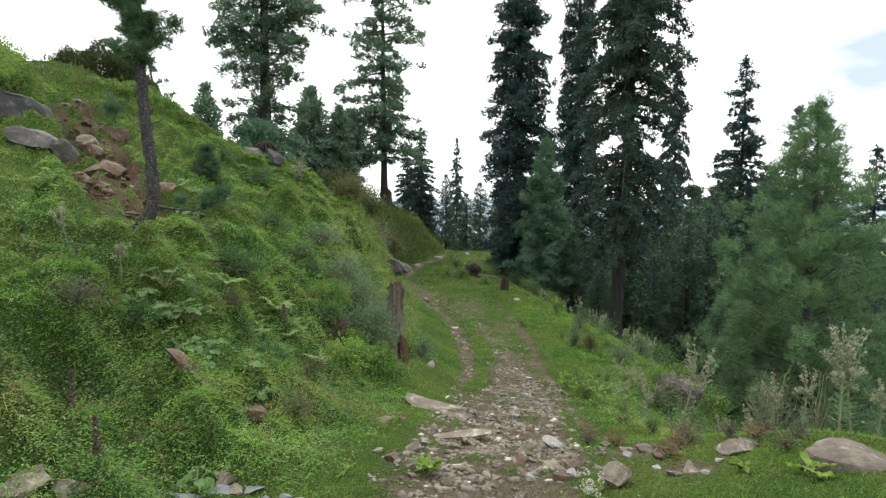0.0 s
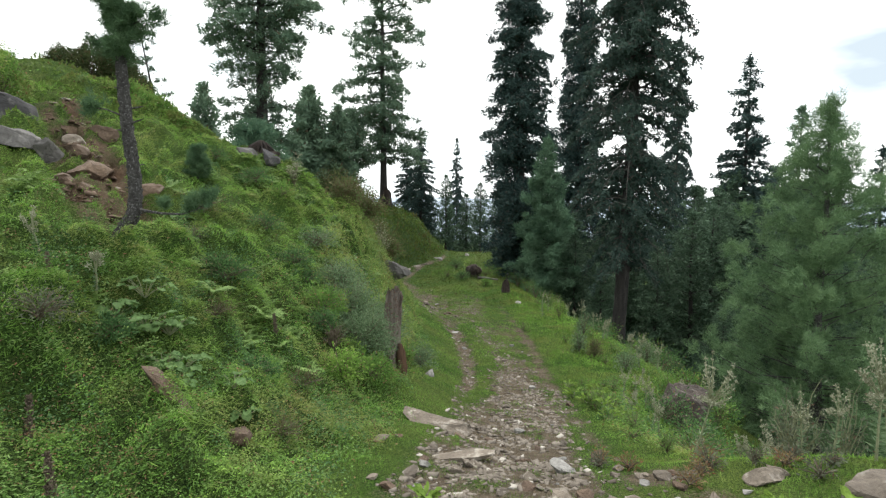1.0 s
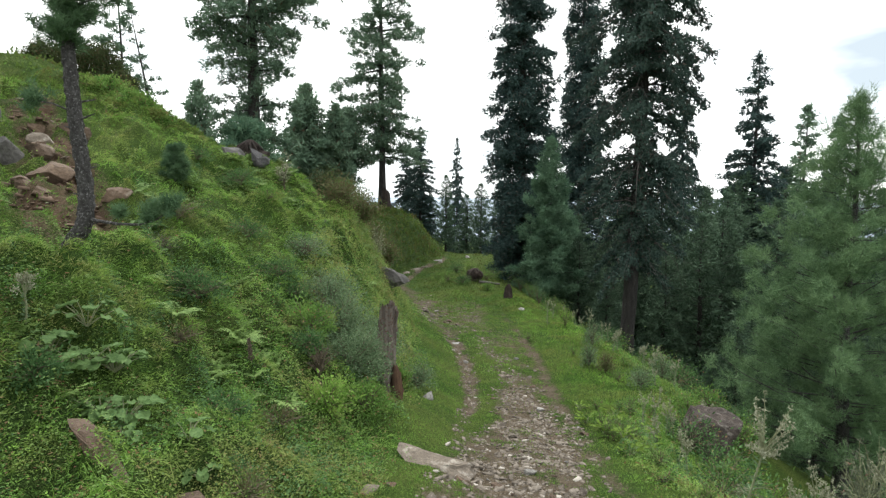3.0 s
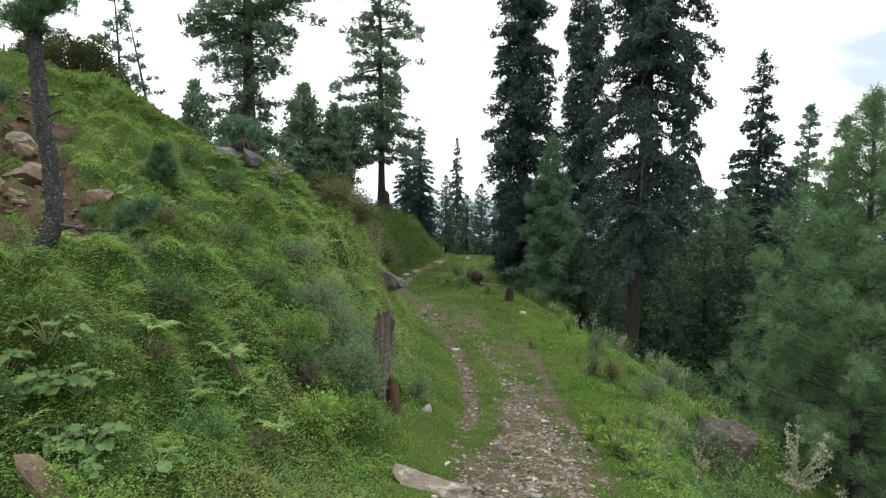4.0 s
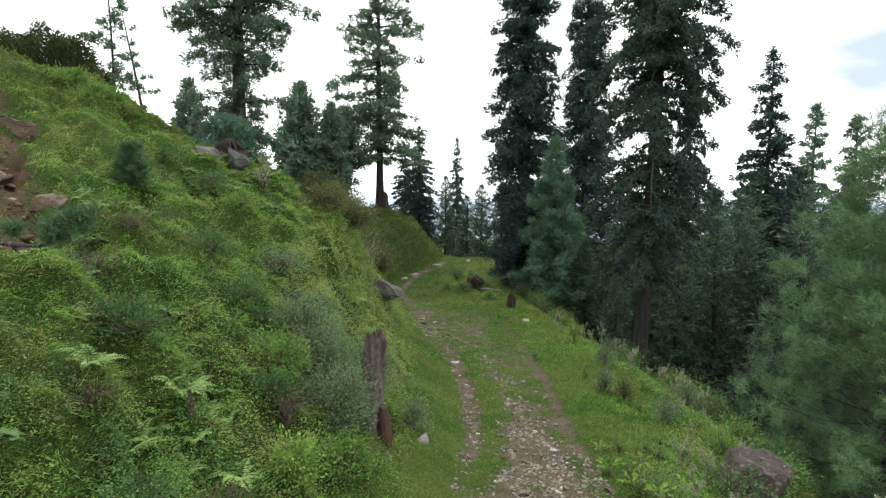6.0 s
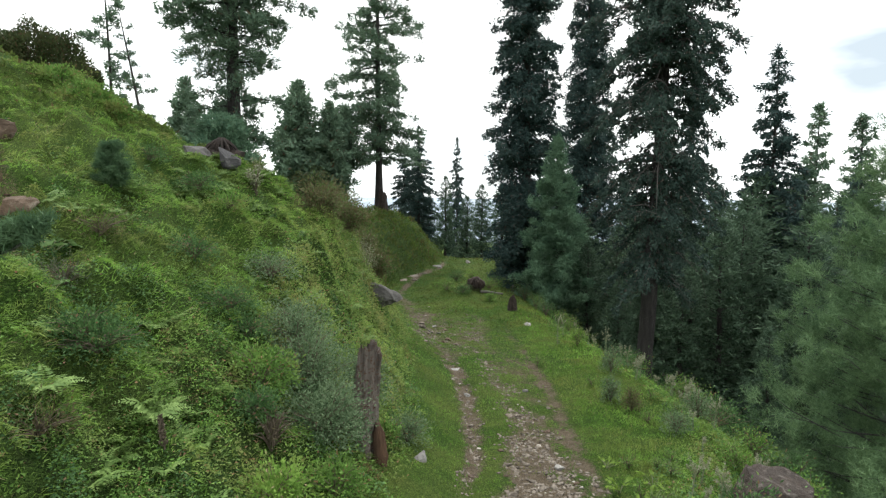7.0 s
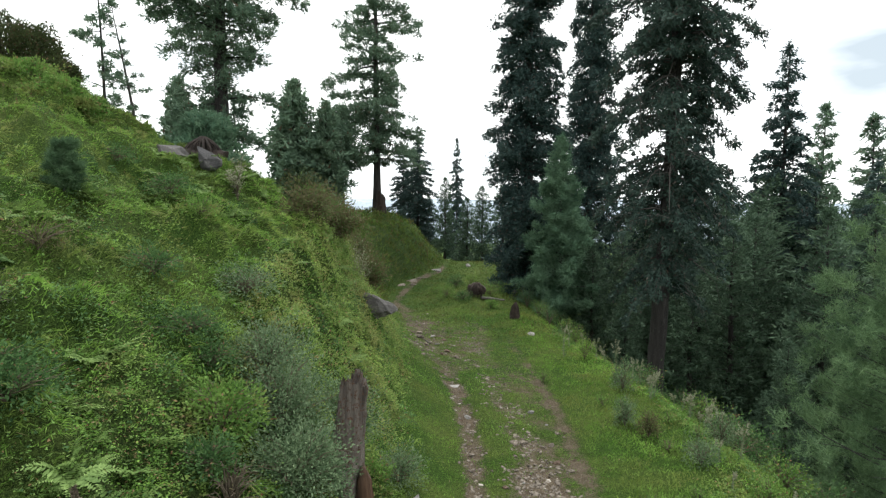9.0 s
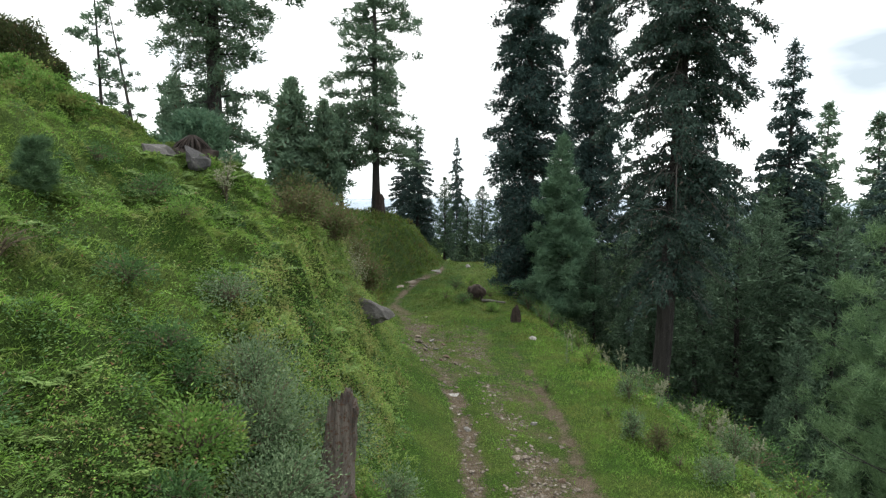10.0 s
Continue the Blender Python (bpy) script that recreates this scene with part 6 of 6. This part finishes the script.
def leafy_cover():
    """Low herbs in patches: leaves lie open to the sky in small heaps of different height."""
    for name, seed, mat, n, size, slim, cut, tall, heap, broad, label in (
            ("leafy_weeds", 73, M_WEED, 7000, 0.021, 0.62, -0.45, 1.25, 52, 1.0, "low leafy green weeds covering the bank"),
            ("tall_weeds", 78, M_DARKWEED, 1500, 0.030, 0.5, -0.15, 1.6, 170, 1.4, "clumps of taller dark green weeds on the bank"),
            ("yellow_herbs", 79, M_FERN, 300, 0.034, 0.3, 0.0, 1.2, 170, 1.5, "clumps of yellow-green herbs on the bank"),
            ("clover_cover", 76, M_GRASS, 2600, 0.022, 0.8, -0.15, 0.7, 44, 1.0, "bright green clover-like herbs on the bank"),
            ("fern_cover", 74, M_FERN, 1700, 0.042, 0.22, 0.1, 1.1, 44, 1.0, "light green ferns and herbs on the bank"),
            ("dry_herbs", 77, M_DRYHERB, 2200, 0.026, 0.3, 0.05, 1.1, 50, 1.0, "dry reddish brown herbs in patches on the bank")):
        rng, x, y, d = scatter(n, seed, -13, 6.6, 3.4, 30, 0.95)
        y = np.where(rng.random(len(x)) < 0.07, 3.5 - 9 * rng.random(len(x)) ** 1.5, y)
        where = np.maximum(on_bank(x, y) * (1 - 0.5 * grazed(x)), 0.75 * smooth01((x - curve(EDGE_Y, EDGE_X, y) + 1.0) / 0.8) * smooth01((y - 6.8) / 1.5))
        where = where * (0.12 + 0.88 * weedy(x, y)) if mat in (M_WEED, M_DARKWEED, M_DRYHERB) else where
        keep = (rng.random(len(x)) < where) & (wobble(x, y, 0.8, seed) + rng.normal(size=len(x)) * 0.2 > cut) & clear_of_leaves(x, y)
        x, y, d = x[keep], y[keep], d[keep]
        m = heap
        k = len(x) * m
        wide = np.repeat(broad * (0.07 + 0.24 * rng.random(len(x)) ** 1.6), m)
        az, r = rng.uniform(0, 6.283, k), rng.random(k) ** 0.5
        fall = np.repeat(np.hypot(1.0, (land(x + 0.15, y) - land(x - 0.15, y)) / 0.3), m)
        px, py = np.repeat(x, m) + wide * r * np.cos(az) / fall, np.repeat(y, m) + wide * r * np.sin(az)
        h = wide * tall * (1 - r * r) * rng.uniform(0.4, 1.1, k) + 0.02
        base = np.stack([px, py, land(px, py) + h], 1)
        turn = rng.uniform(0, 6.283, k)
        way = np.stack([np.cos(turn), np.sin(turn), rng.normal(size=k) * 0.3], 1) + np.stack([np.cos(az) * r, np.sin(az) * r, 0 * r], 1) * 0.5
        side = unit(np.cross(way, np.stack([0.35 * np.ones(k), -0.25 * np.ones(k), np.ones(k)], 1) + rng.normal(size=(k, 3)) * 0.7))
        s = size * rng.uniform(0.6, 1.4, k) * (0.85 + 0.035 * np.repeat(d, m))
        v, f = leaves(base, way, s, s * slim, side=side)
        tagged(part(name, mesh_of(name, v, f, mat)), label, "weeds", kind="stuff")


def herb_carpet():
    """The close carpet of small herbs under and between the taller plants: single leaves in low cushions."""
    for name, seed, mat, n, share, label in (("herb_carpet", 81, M_WEED, 250000, 1.0, "close carpet of small green herbs on the bank"),
                                             ("dark_herb_carpet", 82, M_DARKWEED, 110000, 0.8, "patches of small dark green herbs on the bank"),
                                             ("dry_carpet", 83, M_DRYHERB, 60000, 0.6, "thin dry stalks and leaves among the herbs")):
        rng, x, y, d = scatter(n, seed, -13, 6.6, 3.4, 30, 0.8)
        y = np.where(rng.random(len(x)) < 0.06, 3.5 - 9 * rng.random(len(x)) ** 1.5, y)
        where = np.maximum(on_bank(x, y) * (0.14 + 0.86 * weedy(x, y)) * (1 - 0.65 * grazed(x)), 0.7 * smooth01((x - curve(EDGE_Y, EDGE_X, y) + 0.9) / 0.8) * smooth01((y - 6.8) / 1.5))
        keep = (rng.random(len(x)) < share * where) & (wobble(x, y, 1.3, seed) + 0.6 * wobble(x, y, 3.7, seed + 5) + rng.normal(size=len(x)) * 0.25 > (-0.7, -0.05, 0.2)[seed - 81]) & clear_of_leaves(x, y)
        x, y, d = x[keep], y[keep], d[keep]
        k = len(x)
        cushion = np.clip(0.5 * wobble(x, y, 2.3, 51) + 0.6 * wobble(x, y, 5.3, 52) + 0.15, 0, 1)
        base = np.stack([x, y, land(x, y) + 0.012 + (0.03 + 0.13 * cushion) * rng.random(k)], 1)
        turn = rng.uniform(0, 6.283, k)
        way = unit(np.stack([np.cos(turn), np.sin(turn), 0.35 + 0.4 * rng.normal(size=k)], 1))
        face = np.stack([0.35 + 0 * x, -0.3 + 0 * x, 1 + 0 * x], 1) + rng.normal(size=(k, 3)) * 0.55
        s = (0.024 + 0.0019 * d) * rng.uniform(0.6, 1.4, k)
        side = unit(np.cross(way, face)) * (s * 0.30)[:, None]
        v = np.stack([base - side, base + side, base + way * s[:, None]], 1).reshape(-1, 3)
        tagged(part(name, mesh_of(name, v, np.arange(3 * k).reshape(k, 3), mat)), label, "herbs", kind="stuff")


def steep_herbs():
    """Yellow-green herbs in cushions that hang over the steep foot of the bank."""
    rng = np.random.default_rng(91)
    y = rng.uniform(13, 27, 900)
    x = curve(ROWS, TOE_X, y) - 0.1 - 2.2 * rng.random(900)
    m, k = 60, 900 * 60
    wide = np.repeat(rng.uniform(0.12, 0.34, 900), m)
    az, r = rng.uniform(0, 6.283, k), rng.random(k) ** 0.5
    lift = wide * np.sqrt(1 - 0.9 * r * r) * rng.uniform(0.5, 1.0, k)
    cx, cy = np.repeat(x, m), np.repeat(y, m)
    # a cushion is a flattened dome that faces out of the slope
    out, along = np.array([0.72, 0, 0.69]), np.array([0.69, 0, -0.72])
    base = np.stack([cx, cy, land(cx, cy)], 1) + out * lift[:, None] + along * (wide * r * np.cos(az))[:, None]
    base[:, 1] += wide * r * np.sin(az)
    way = rng.normal(size=(k, 3)) * [0.7, 0.9, 0.5] + out * 0.5
    side = unit(np.cross(way, out + [0, -0.3, 0.5] + rng.normal(size=(k, 3)) * 0.5))
    s = 0.045 * rng.uniform(0.6, 1.4, k)
    v, f = leaves(base, way, s, s * 0.42, side=side)
    tagged(part("hanging_herbs", mesh_of("hanging_herbs", v, f, M_HANGHERB)), "cushions of yellow-green herbs on the steep bank", "herbs", kind="stuff")


M_HANGHERB = foliage("hanging_herbs", (0.060, 0.115, 0.026), (0.27, 0.38, 0.095), (0.24, 0.17, 0.08), 0.05, 0.3, patch=0.7, vary=0.35, sere=(0.20, 0.19, 0.07))
ferns()
steep_herbs()
herb_carpet()
short_grass()
far_grass()
tussocks()
leafy_cover()
